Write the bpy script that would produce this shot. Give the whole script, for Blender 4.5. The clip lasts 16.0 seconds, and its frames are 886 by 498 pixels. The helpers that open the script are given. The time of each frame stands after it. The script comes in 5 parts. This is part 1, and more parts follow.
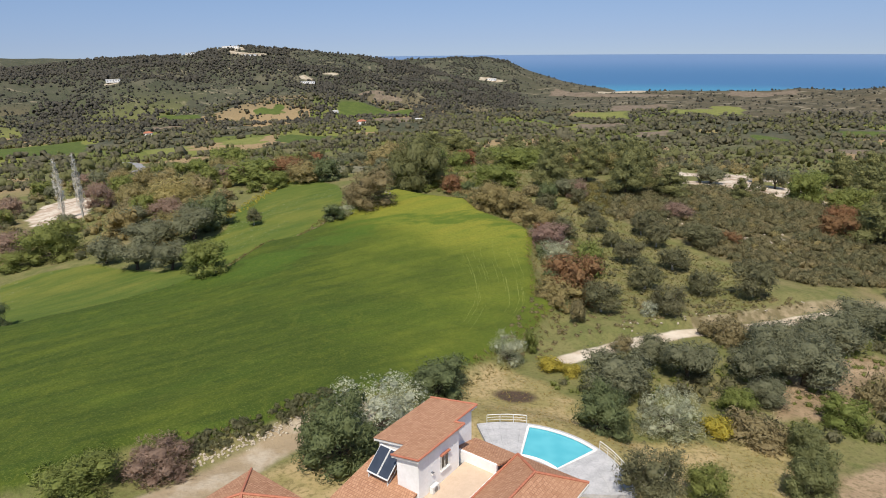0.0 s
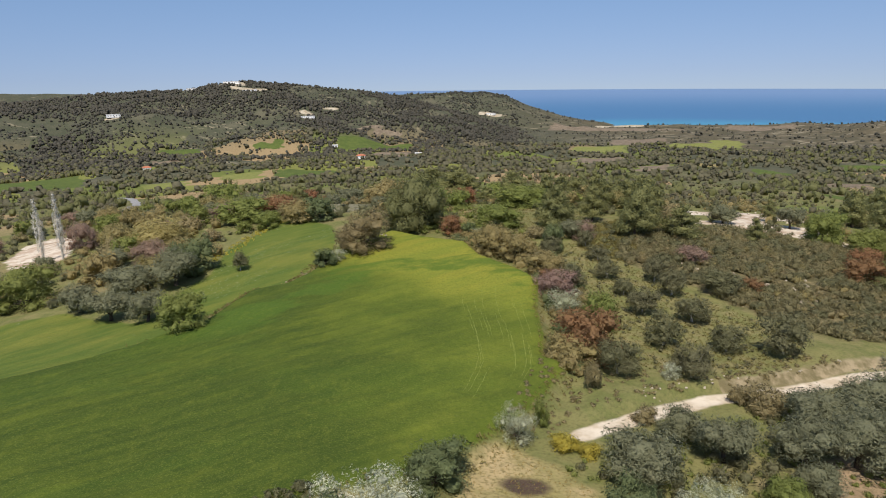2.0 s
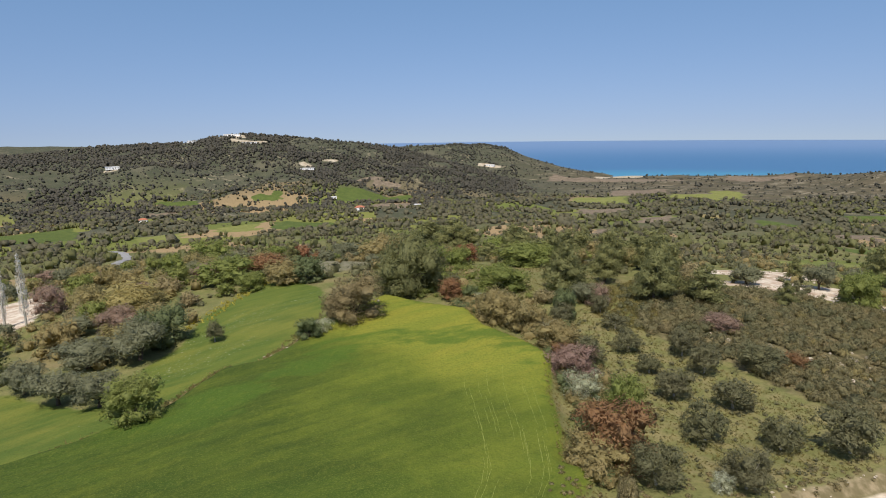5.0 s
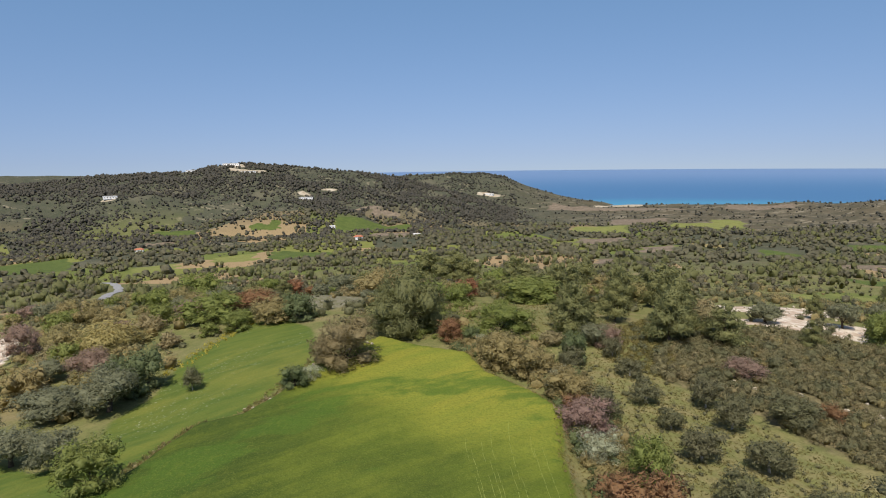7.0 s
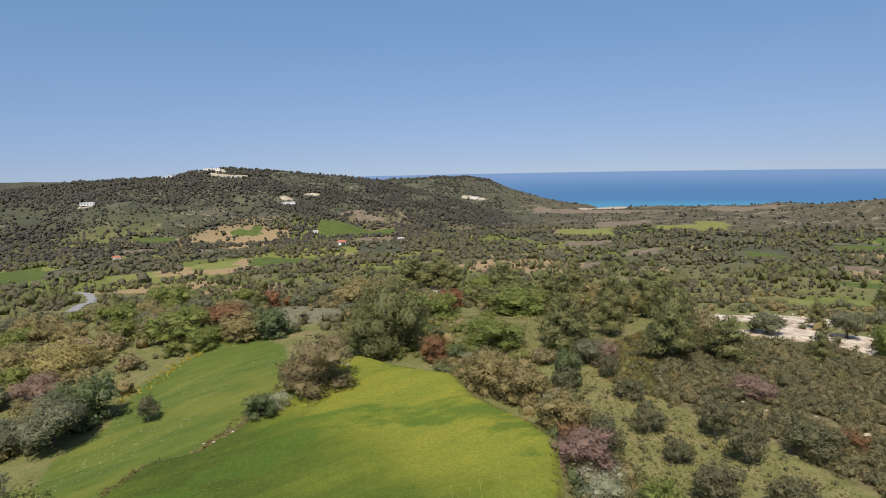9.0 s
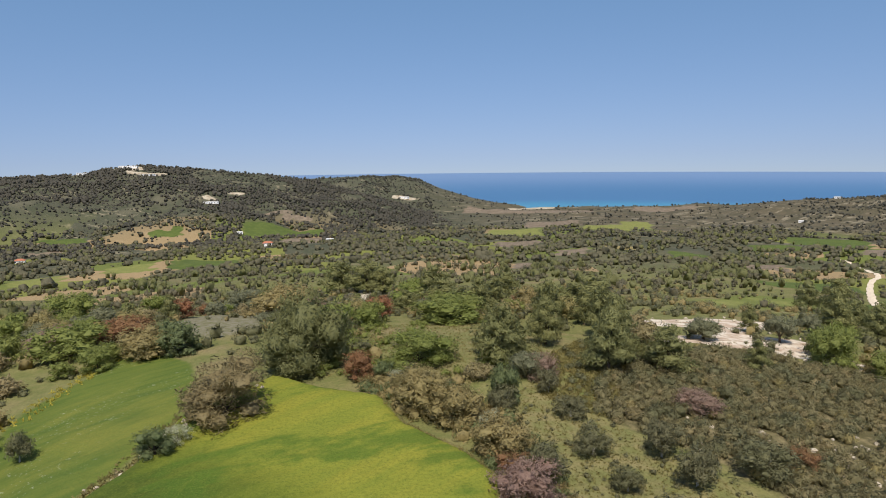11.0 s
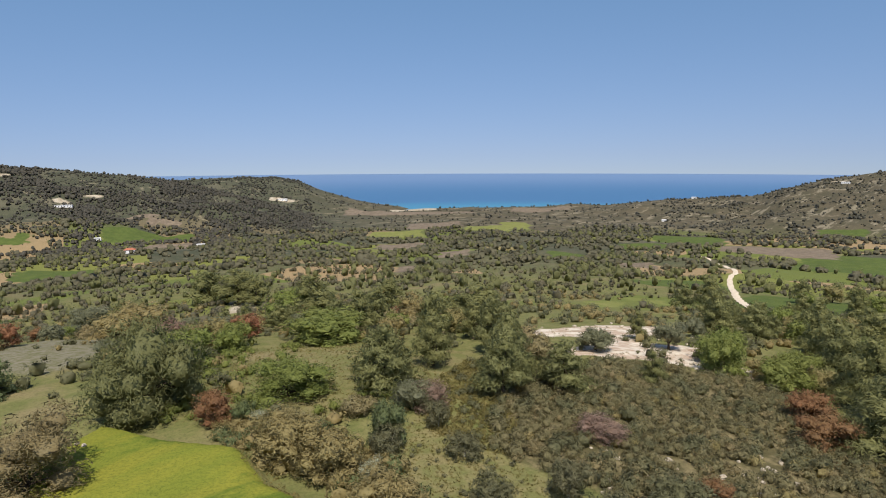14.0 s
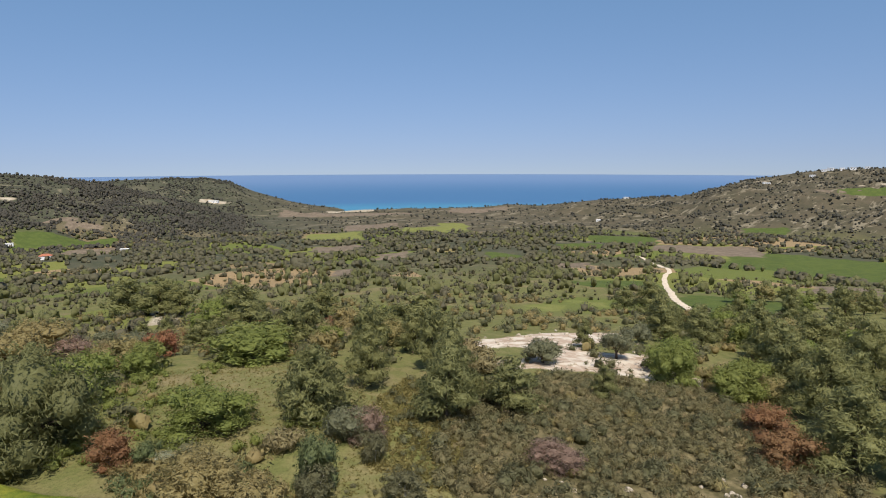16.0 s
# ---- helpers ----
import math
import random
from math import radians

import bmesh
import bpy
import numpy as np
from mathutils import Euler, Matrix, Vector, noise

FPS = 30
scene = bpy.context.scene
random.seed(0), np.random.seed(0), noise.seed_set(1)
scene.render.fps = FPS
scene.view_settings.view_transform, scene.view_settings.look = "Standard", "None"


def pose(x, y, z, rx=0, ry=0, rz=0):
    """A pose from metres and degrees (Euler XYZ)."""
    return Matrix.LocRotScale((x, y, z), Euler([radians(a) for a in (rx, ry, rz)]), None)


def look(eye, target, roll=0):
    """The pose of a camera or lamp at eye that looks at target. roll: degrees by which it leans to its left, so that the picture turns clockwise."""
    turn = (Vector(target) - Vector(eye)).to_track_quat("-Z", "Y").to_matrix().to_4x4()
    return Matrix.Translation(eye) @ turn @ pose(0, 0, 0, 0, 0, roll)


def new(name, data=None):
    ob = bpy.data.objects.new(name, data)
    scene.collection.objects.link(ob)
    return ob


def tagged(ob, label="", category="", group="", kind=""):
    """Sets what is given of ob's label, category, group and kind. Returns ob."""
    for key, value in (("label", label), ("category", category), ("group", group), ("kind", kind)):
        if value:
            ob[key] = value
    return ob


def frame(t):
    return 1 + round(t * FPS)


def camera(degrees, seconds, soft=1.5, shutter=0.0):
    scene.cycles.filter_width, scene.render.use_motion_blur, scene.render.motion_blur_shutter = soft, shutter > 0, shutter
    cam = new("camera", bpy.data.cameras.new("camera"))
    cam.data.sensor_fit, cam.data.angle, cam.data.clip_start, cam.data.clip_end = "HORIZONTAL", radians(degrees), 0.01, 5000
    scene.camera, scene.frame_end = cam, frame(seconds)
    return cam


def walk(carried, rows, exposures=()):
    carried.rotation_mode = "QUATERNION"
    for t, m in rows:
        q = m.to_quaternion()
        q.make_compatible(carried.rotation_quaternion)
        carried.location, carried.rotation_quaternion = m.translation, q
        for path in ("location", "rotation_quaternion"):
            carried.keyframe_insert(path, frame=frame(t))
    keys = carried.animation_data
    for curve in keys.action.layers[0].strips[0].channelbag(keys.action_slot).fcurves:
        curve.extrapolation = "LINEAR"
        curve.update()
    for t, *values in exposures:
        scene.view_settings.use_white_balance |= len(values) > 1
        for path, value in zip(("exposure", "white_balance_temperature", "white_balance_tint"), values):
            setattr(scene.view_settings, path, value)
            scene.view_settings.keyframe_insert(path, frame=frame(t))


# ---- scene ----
cam = camera(68.40, 16.0, 1.0)
PATH = [
    (0, (0.000, 0.000, 35.778), (-2.397, 47.507, 20.371), -1.10),
    (0.5, (-0.022, 2.461, 35.774), (-2.414, 50.158, 20.964), -1.10),
    (1, (-0.083, 4.974, 35.784), (-2.474, 52.850, 21.566), -1.10),
    (1.5, (-0.165, 7.539, 35.768), (-2.549, 55.589, 22.149), -1.15),
    (2, (-0.276, 10.155, 35.739), (-2.638, 58.375, 22.728), -1.14),
    (2.5, (-0.377, 12.713, 35.630), (-2.738, 61.095, 23.235), -1.16),
    (3, (-0.478, 15.272, 35.506), (-2.810, 63.808, 23.725), -1.16),
    (3.5, (-0.582, 17.892, 35.445), (-2.910, 66.576, 24.289), -1.18),
    (4, (-0.677, 20.449, 35.419), (-2.988, 69.271, 24.882), -1.21),
    (4.5, (-0.739, 22.974, 35.399), (-3.049, 71.925, 25.478), -1.21),
    (5, (-0.755, 25.524, 35.381), (-3.057, 74.599, 26.091), -1.25),
    (5.2, (-0.778, 26.554, 35.373), (-3.066, 75.677, 26.336), -1.24),
    (7.5, (-1.111, 38.449, 35.568), (-3.327, 87.909, 28.583), -1.29),
    (8, (-1.110, 41.136, 35.603), (-3.321, 90.598, 28.628), -1.26),
    (8.2, (-1.088, 42.201, 35.599), (-3.239, 91.667, 28.638), -1.34),
    (10.3, (-0.505, 53.327, 35.410), (1.703, 102.794, 28.470), -1.29),
    (10.5, (-0.437, 54.377, 35.397), (2.304, 103.807, 28.379), -1.14),
    (11, (-0.182, 56.965, 35.343), (4.033, 106.284, 28.280), -1.07),
    (11.5, (0.094, 59.544, 35.299), (5.829, 108.708, 28.222), -0.99),
    (12, (0.473, 62.011, 35.277), (7.694, 110.978, 28.201), -0.95),
    (12.5, (0.911, 64.438, 35.267), (9.512, 113.180, 28.175), -0.88),
    (13, (1.469, 66.896, 35.265), (11.553, 115.351, 28.165), -0.81),
    (13.5, (2.151, 69.348, 35.259), (13.706, 117.474, 28.160), -0.72),
    (14, (2.865, 71.825, 35.266), (15.888, 119.573, 28.160), -0.65),
    (14.5, (3.577, 74.328, 35.266), (18.070, 121.650, 28.153), -0.62),
    (15, (4.363, 76.830, 35.261), (20.077, 123.761, 28.156), -0.60),
    (15.5, (5.170, 79.327, 35.268), (21.816, 125.937, 28.165), -0.54),
    (16, (6.002, 81.724, 35.233), (23.529, 128.010, 28.133), -0.51),
]
walk(cam, [(t, look(eye, aim, roll)) for t, eye, aim, roll in PATH])


# ---- light ----
world = bpy.data.worlds.new("sky")
scene.world = world
world.use_nodes = True
wt = world.node_tree
sky = wt.nodes.new("ShaderNodeTexSky")
sky.sky_type, sky.sun_disc = "NISHITA", False
SUN_TO = Vector((-0.14, -0.99, 0)).normalized() * math.cos(radians(59)) + Vector((0, 0, math.sin(radians(59))))
sky.sun_elevation, sky.sun_rotation = radians(59), math.atan2(SUN_TO.x, SUN_TO.y)
sky.altitude, sky.air_density, sky.dust_density, sky.ozone_density = 150, 1.0, 1.0, 5.0
# the viewpoint lies well above the sea, so the sky is carried down to the sea's edge
geo, lower, unit, tone = wt.nodes.new("ShaderNodeTexCoord"), wt.nodes.new("ShaderNodeVectorMath"), wt.nodes.new("ShaderNodeVectorMath"), wt.nodes.new("ShaderNodeMix")
lower.operation, unit.operation = "ADD", "NORMALIZE"
lower.inputs[1].default_value = (0, 0, 0.1)
wt.links.new(geo.outputs["Generated"], lower.inputs[0]), wt.links.new(lower.outputs[0], unit.inputs[0]), wt.links.new(unit.outputs[0], sky.inputs[0])
tone.data_type, tone.blend_type = "RGBA", "MULTIPLY"
tone.inputs[0].default_value = 1.0
# a warm, dusty rim of the sky over the sea, clear blue above
axis, cast = wt.nodes.new("ShaderNodeSeparateXYZ"), wt.nodes.new("ShaderNodeValToRGB")
wt.links.new(geo.outputs["Generated"], axis.inputs[0]), wt.links.new(axis.outputs["Z"], cast.inputs[0])
for at, tint in ((0.0, (0.87, 0.77, 0.83, 1)), (0.07, (0.97, 0.9, 0.91, 1)), (0.16, (1.01, 1.03, 0.99, 1)), (0.3, (0.97, 1.07, 1.03, 1))):
    stop = cast.color_ramp.elements[0] if at == 0 else cast.color_ramp.elements[1] if at == 0.3 else cast.color_ramp.elements.new(at)
    stop.position, stop.color = at, tint
wt.links.new(cast.outputs[0], tone.inputs[7])
wt.nodes["Background"].inputs["Strength"].default_value = 0.135
wt.links.new(sky.outputs[0], tone.inputs[6])
wt.links.new(tone.outputs[2], wt.nodes["Background"].inputs["Color"])
sun = new("sun", bpy.data.lights.new("sun", "SUN"))
sun.data.energy, sun.data.angle, sun.data.color = 4.95, radians(0.53), (1.0, 0.925, 0.825)
sun.matrix_world = look((0, 0, 400), Vector((0, 0, 400)) - SUN_TO)


# ---- materials ----
class Net:
    """Short hand for building a node material."""

    def __init__(self, name, rough=0.8, metal=0.0, spec=0.3):
        self.mat = bpy.data.materials.new(name)
        self.mat.use_nodes = True
        self.t = self.mat.node_tree
        self.p = self.t.nodes["Principled BSDF"]
        self.p.inputs["Roughness"].default_value = rough
        self.p.inputs["Metallic"].default_value = metal
        self.p.inputs["Specular IOR Level"].default_value = spec
        self.co = self.t.nodes.new("ShaderNodeTexCoord")

    def put(self, socket, v):
        if isinstance(v, (int, float)):
            socket.default_value = v
        elif isinstance(v, tuple):
            socket.default_value = (*v, 1.0) if len(v) == 3 and len(socket.default_value) == 4 else v
        else:
            self.t.links.new(v, socket)

    def noise(self, scale, detail=3.0, rough=0.6, where="Object", stretch=None, out=0):
        n = self.t.nodes.new("ShaderNodeTexNoise")
        n.inputs["Scale"].default_value, n.inputs["Detail"].default_value, n.inputs["Roughness"].default_value = scale, detail, rough
        src = self.co.outputs[where]
        if stretch:
            mp = self.t.nodes.new("ShaderNodeMapping")
            mp.vector_type = "TEXTURE"
            mp.inputs["Scale"].default_value, mp.inputs["Rotation"].default_value = stretch[0], stretch[1]
            self.t.links.new(src, mp.inputs["Vector"])
            src = mp.outputs[0]
        self.t.links.new(src, n.inputs["Vector"])
        return n.outputs[out]

    def math(self, op, a, b=0.0, clamp=False):
        m = self.t.nodes.new("ShaderNodeMath")
        m.operation, m.use_clamp = op, clamp
        self.put(m.inputs[0], a), self.put(m.inputs[1], b)
        return m.outputs[0]

    def span(self, v, a, b, lo=0.0, hi=1.0):
        m = self.t.nodes.new("ShaderNodeMapRange")
        m.interpolation_type = "SMOOTHSTEP"
        for s, q in zip(m.inputs[:5], (v, a, b, lo, hi)):
            self.put(s, q)
        return m.outputs[0]

    def mix(self, f, a, b):
        m = self.t.nodes.new("ShaderNodeMix")
        m.data_type = "RGBA"
        self.put(m.inputs[0], f), self.put(m.inputs[6], a), self.put(m.inputs[7], b)
        return m.outputs[2]

    def attr(self, name):
        a = self.t.nodes.new("ShaderNodeAttribute")
        a.attribute_name = name
        return a.outputs["Fac"]

    def bump(self, height, strength=0.4, dist=0.05):
        b = self.t.nodes.new("ShaderNodeBump")
        b.inputs["Strength"].default_value, b.inputs["Distance"].default_value = strength, dist
        self.t.links.new(height, b.inputs["Height"])
        self.t.links.new(b.outputs[0], self.p.inputs["Normal"])

    def color(self, c):
        self.put(self.p.inputs["Base Color"], c)
        return self.mat


def plain(name, a, b, scale, rough=0.8, bump=0.3, metal=0.0, spec=0.3, dist=0.02):
    """Two tones at two scales with a fine relief."""
    n = Net(name, rough, metal, spec)
    f = n.math("ADD", n.math("MULTIPLY", n.noise(scale), 0.6), n.math("MULTIPLY", n.noise(scale * 7, 2), 0.4))
    n.bump(n.noise(scale * 9, 3), bump, dist)
    return n.color(n.mix(n.span(f, 0.3, 0.7), a, b))


def leafage(name, a, b, c, rough=0.6, gain=1.42):
    """Foliage: tone by tree and by leaf tuft, with light shining through the leaves."""
    a, b, c = (tuple(min(0.85, v * f * gain) for v, f in zip(q, (2.3, 1.95, 1.9))) for q in (a, b, c))
    a, b = tuple(0.82 * u + 0.18 * v for u, v in zip(a, b)), tuple(0.72 * v + 0.28 * u for u, v in zip(a, b))
    n = Net(name, rough, 0.0, 0.2)
    o, g = n.t.nodes.new("ShaderNodeObjectInfo"), n.t.nodes.new("ShaderNodeNewGeometry")
    col = n.mix(g.outputs["Random Per Island"], a, b)
    col = n.mix(n.math("MULTIPLY", o.outputs["Random"], 0.5), col, c)
    col = n.mix(n.span(n.noise(0.55, 2), 0.42, 0.72, 0, 0.45), col, c)
    n.bump(n.noise(11.0, 3, 0.7), 0.5, 0.1)
    thin, both = n.t.nodes.new("ShaderNodeBsdfTranslucent"), n.t.nodes.new("ShaderNodeMixShader")
    both.inputs[0].default_value = 0.5
    n.put(thin.inputs["Color"], col)
    n.t.links.new(n.p.outputs[0], both.inputs[1]), n.t.links.new(thin.outputs[0], both.inputs[2])
    n.t.links.new(both.outputs[0], n.t.nodes["Material Output"].inputs[0])
    return n.color(col)


def k(r, g, b):
    """Colour given in display values from 0 to 255, as linear light."""
    return tuple(v / 255 / 12.92 if v < 10.3 else ((v / 255 + 0.055) / 1.055) ** 2.4 for v in (r, g, b))


BARK = plain("bark", k(92, 80, 66), k(58, 48, 40), 3.0, 0.95, 0.8)
PALE_BARK = plain("pale_bark", k(186, 180, 168), k(150, 144, 132), 3.0, 0.95, 0.6)
LEAF = {
    "olive": leafage("olive_leaves", k(96, 104, 84), k(74, 82, 62), k(88, 95, 72), gain=1.15),
    "carob": leafage("carob_leaves", k(78, 90, 62), k(54, 66, 44), k(68, 80, 50)),
    "blossom": leafage("blossom", k(168, 178, 160), k(100, 112, 84), k(112, 122, 92), gain=1.05),
    "leafy": leafage("spring_leaves", k(94, 108, 58), k(72, 86, 44), k(90, 98, 56), gain=1.2),
    "broom": leafage("broom_flowers", k(126, 122, 46), k(90, 96, 46), k(104, 104, 50)),
    "heath": leafage("heath_twigs", k(100, 100, 74), k(80, 82, 58), k(96, 92, 68)),
    "mastic": leafage("mastic_leaves", k(94, 104, 70), k(70, 80, 52), k(88, 95, 62), gain=1.2),
    "almond": leafage("almond_leaves", k(100, 104, 80), k(72, 78, 56), k(86, 94, 66), gain=0.95),
    "rust": leafage("rust_leaves", k(102, 74, 56), k(82, 67, 49), k(82, 80, 52)),
    "mauve": leafage("mauve_twigs", k(106, 95, 87), k(86, 78, 70), k(94, 90, 72)),
    "brownoak": leafage("brown_oak_leaves", k(102, 104, 70), k(80, 82, 54), k(98, 92, 64)),
    "pine": leafage("pine_needles", k(100, 108, 72), k(74, 82, 52), k(92, 98, 62), gain=1.2),
    "oldpine": leafage("old_pine_needles", k(88, 96, 64), k(66, 74, 48), k(82, 88, 56), gain=1.15),
    "thicket": leafage("hawthorn_twigs", k(100, 98, 74), k(80, 78, 58), k(96, 94, 64), gain=1.25),
    "poplar": leafage("poplar_twigs", k(158, 160, 150), k(132, 134, 124), k(146, 146, 134)),
    "reed": leafage("dry_reeds", k(112, 110, 74), k(90, 92, 56), k(102, 102, 66)),
    "scrub": leafage("scrub_leaves", k(88, 92, 66), k(68, 73, 52), k(86, 85, 62)),
}
WOODS = leafage("far_woods_leaves", k(84, 89, 69), k(64, 71, 55), k(82, 81, 66), gain=1.1)
HILLWOOD = leafage("hill_woods_leaves", k(74, 79, 70), k(62, 67, 59), k(72, 73, 65), gain=0.92)


def ground_material():
    n = Net("ground_cover", 0.95, 0.0, 0.1)
    fine, mid, wide, vast = n.noise(2.3, 4), n.noise(0.31, 4), n.noise(0.045, 4), n.noise(0.009, 4)
    rows = n.noise(0.8, 3, stretch=((9, 1.3, 1), (0, 0, radians(40))))

    def edge(name, soft=1.2, rag=2.6):
        wob = n.math("MULTIPLY", n.math("SUBTRACT", n.noise(0.45, 4), 0.5), rag)
        return n.span(n.math("ADD", n.attr(name), wob), -soft, soft)

    # rough grazing: grass, dry stalks and bare earth
    col = n.mix(n.span(mid, 0.35, 0.65), k(110, 114, 66), k(130, 126, 80))
    col = n.mix(n.span(wide, 0.5, 0.68, 0, 0.75), col, k(146, 130, 96))
    # hillsides: garrigue over pale marl
    hill = n.mix(n.span(wide, 0.35, 0.65), k(72, 76, 62), k(86, 86, 72))
    hill = n.mix(n.span(vast, 0.56, 0.68, 0, 0.55), hill, k(116, 110, 92))
    hill = n.mix(n.span(n.noise(0.02, 5, 0.7), 0.61, 0.7, 0, 0.8), hill, k(156, 144, 120))
    dry = n.mix(n.span(n.noise(0.03, 4, 0.7), 0.4, 0.6), k(102, 91, 75), k(84, 78, 64))
    dry = n.mix(n.span(n.noise(0.045, 4, 0.7, stretch=((2.2, 0.7, 1), (0, 0, radians(20)))), 0.55, 0.62, 0, 0.8), dry, k(162, 150, 128))
    hill = n.mix(n.math("MULTIPLY", n.attr("dry"), 0.8), hill, dry)
    hill = n.mix(n.span(n.noise(0.05, 4, 0.7, stretch=((2.5, 0.6, 1), (0, 0, radians(-15)))), 0.6, 0.66, 0, 0.6), hill, k(160, 148, 124))
    col = n.mix(n.span(n.attr("far"), 0.3, 0.9), col, hill)
    # patchwork of small fields in the valley
    v = n.t.nodes.new("ShaderNodeTexVoronoi")
    v.inputs["Scale"].default_value = 0.0105
    n.t.links.new(n.co.outputs["Object"], v.inputs["Vector"])
    sep = n.t.nodes.new("ShaderNodeSeparateColor")
    n.t.links.new(v.outputs["Color"], sep.inputs[0])
    lot = n.mix(n.span(sep.outputs[1], 0.35, 0.4), k(110, 119, 60), k(128, 131, 68))
    lot = n.mix(n.span(sep.outputs[1], 0.72, 0.76), lot, k(166, 142, 106))
    col = n.mix(n.math("MULTIPLY", n.attr("farm"), n.span(sep.outputs[0], 0.42, 0.48)), col, lot)
    for name, a, b in (("crop_far", k(94, 108, 52), k(80, 96, 46)), ("straw_far", k(140, 140, 80), k(124, 130, 68)),
                       ("soil_far", k(144, 128, 110), k(118, 104, 90)), ("pale_far", k(206, 194, 172), k(176, 160, 136))):
        wob = n.math("MULTIPLY", n.math("SUBTRACT", n.noise(0.03, 3), 0.5), 10.0 if name == "pale_far" else 46.0)
        col = n.mix(n.span(n.math("ADD", n.attr(name), wob), -1.5, 1.5), col, n.mix(n.span(n.noise(0.12, 4), 0.35, 0.65), a, b))
    # scrub floor, orchard turf, parched lawn, bare soil
    col = n.mix(edge("scrub", 1.5, 5), col, n.mix(n.span(mid, 0.4, 0.62), k(92, 86, 60), k(136, 124, 92)))
    col = n.mix(edge("turf", 2.0, 5), col, n.mix(n.span(mid, 0.36, 0.66), k(116, 117, 70), k(138, 128, 88)))
    lawn = n.mix(n.span(n.noise(0.16, 4), 0.4, 0.62), k(184, 163, 120), k(152, 141, 92))
    col = n.mix(edge("lawn", 1.0, 3), col, n.mix(n.span(fine, 0.4, 0.7, 0, 0.4), lawn, k(160, 142, 92)))
    col = n.mix(edge("bare", 0.8, 3), col, n.mix(n.span(mid, 0.35, 0.65), k(176, 152, 122), k(150, 128, 100)))
    col = n.mix(edge("burnt", 0.5, 1.2), col, k(86, 70, 60))
    col = n.mix(n.span(fine, 0.46, 0.68, 0, 0.5), col, k(88, 86, 54))
    col = n.mix(n.span(n.noise(5.5, 3, 0.7), 0.52, 0.7, 0, 0.25), col, k(160, 154, 104))
    # crops
    low = n.mix(n.span(rows, 0.38, 0.62), k(88, 103, 46), k(102, 112, 50))
    low = n.mix(n.span(n.noise(0.06, 4, 0.65, stretch=((3, 1, 1), (0, 0, radians(55)))), 0.46, 0.62, 0, 0.75), low, k(126, 126, 58))
    low = n.mix(n.math("MULTIPLY", n.span(n.noise(1.6, 3, 0.7), 0.6, 0.68, 0, 0.6), n.span(n.noise(0.1, 3, stretch=((4, 0.8, 1), (0, 0, radians(60)))), 0.52, 0.6)), low, k(176, 180, 150))
    col = n.mix(edge("field_low", 0.7, 2.0), col, n.mix(n.span(fine, 0.3, 0.8, 0, 0.35), low, k(74, 100, 44)))
    streaks = n.noise(0.22, 4, 0.65, stretch=((5.0, 1.0, 1), (0, 0, radians(40))))
    crop = n.mix(n.span(rows, 0.3, 0.7), k(60, 76, 29), k(77, 91, 34))
    crop = n.mix(n.span(streaks, 0.5, 0.7, 0, 0.5), crop, k(102, 112, 38))
    # greener and darker towards the low south-west, yellower uphill
    crop = n.mix(n.span(n.math("ADD", n.attr("ripe"), n.math("MULTIPLY", n.math("SUBTRACT", n.noise(0.05, 4, 0.65), 0.5), 1.1)), 0.25, 0.95, 0, 0.85), crop, n.mix(n.span(streaks, 0.4, 0.6), k(104, 116, 40), k(118, 126, 46)))
    gold = n.math("ADD", n.attr("gold"), n.math("MULTIPLY", n.math("SUBTRACT", n.noise(0.06, 5, 0.65, stretch=((1.7, 1.0, 1), (0, 0, radians(25)))), 0.5), 3.0))
    crop = n.mix(n.span(gold, -0.5, 0.8, 0, 0.95), crop, n.mix(n.span(streaks, 0.36, 0.64), k(144, 141, 54), k(126, 132, 50)))
    patch = n.span(n.noise(0.06, 5, 0.62, stretch=((1.8, 0.9, 1), (0, 0, radians(25)))), 0.51, 0.59, 0, 0.75)
    crop = n.mix(n.math("MULTIPLY", patch, n.math("ADD", n.math("MULTIPLY", n.attr("goldzone"), 0.75), 0.25)), crop, k(76, 102, 36))
    crop = n.mix(n.span(fine, 0.42, 0.66, 0, 0.32), crop, k(72, 88, 32))
    crop = n.mix(n.span(n.noise(0.9, 4, 0.7, stretch=((1.0, 2.4, 1), (0, 0, 0))), 0.5, 0.66, 0, 0.16), crop, k(122, 126, 48))
    crop = n.mix(n.span(n.noise(5.0, 4, 0.75), 0.5, 0.64, 0, 0.4), crop, k(126, 133, 62))
    crop = n.mix(n.span(n.noise(3.4, 4, 0.75), 0.54, 0.66, 0, 0.45), crop, k(58, 74, 28))
    col = n.mix(edge("field", 0.5, 1.4), col, crop)
    col = n.mix(edge("stony", 2.0, 7), col, n.mix(n.span(n.noise(0.5, 5, 0.75), 0.42, 0.6), k(138, 131, 110), k(112, 110, 76)))
    # tracks and white rock
    col = n.mix(edge("bank", 0.7, 2.2), col, n.mix(n.span(mid, 0.4, 0.6), k(164, 148, 118), k(118, 108, 78)))
    col = n.mix(edge("drive", 0.6, 1.6), col, n.mix(n.span(mid, 0.4, 0.65), k(164, 146, 118), k(190, 176, 154)))
    col = n.mix(edge("track", 0.3, 0.7), col, n.mix(n.span(mid, 0.35, 0.65), k(226, 212, 190), k(198, 180, 154)))
    marl = n.mix(n.span(n.noise(0.25, 5, 0.7), 0.4, 0.6), k(222, 210, 190), k(190, 168, 146))
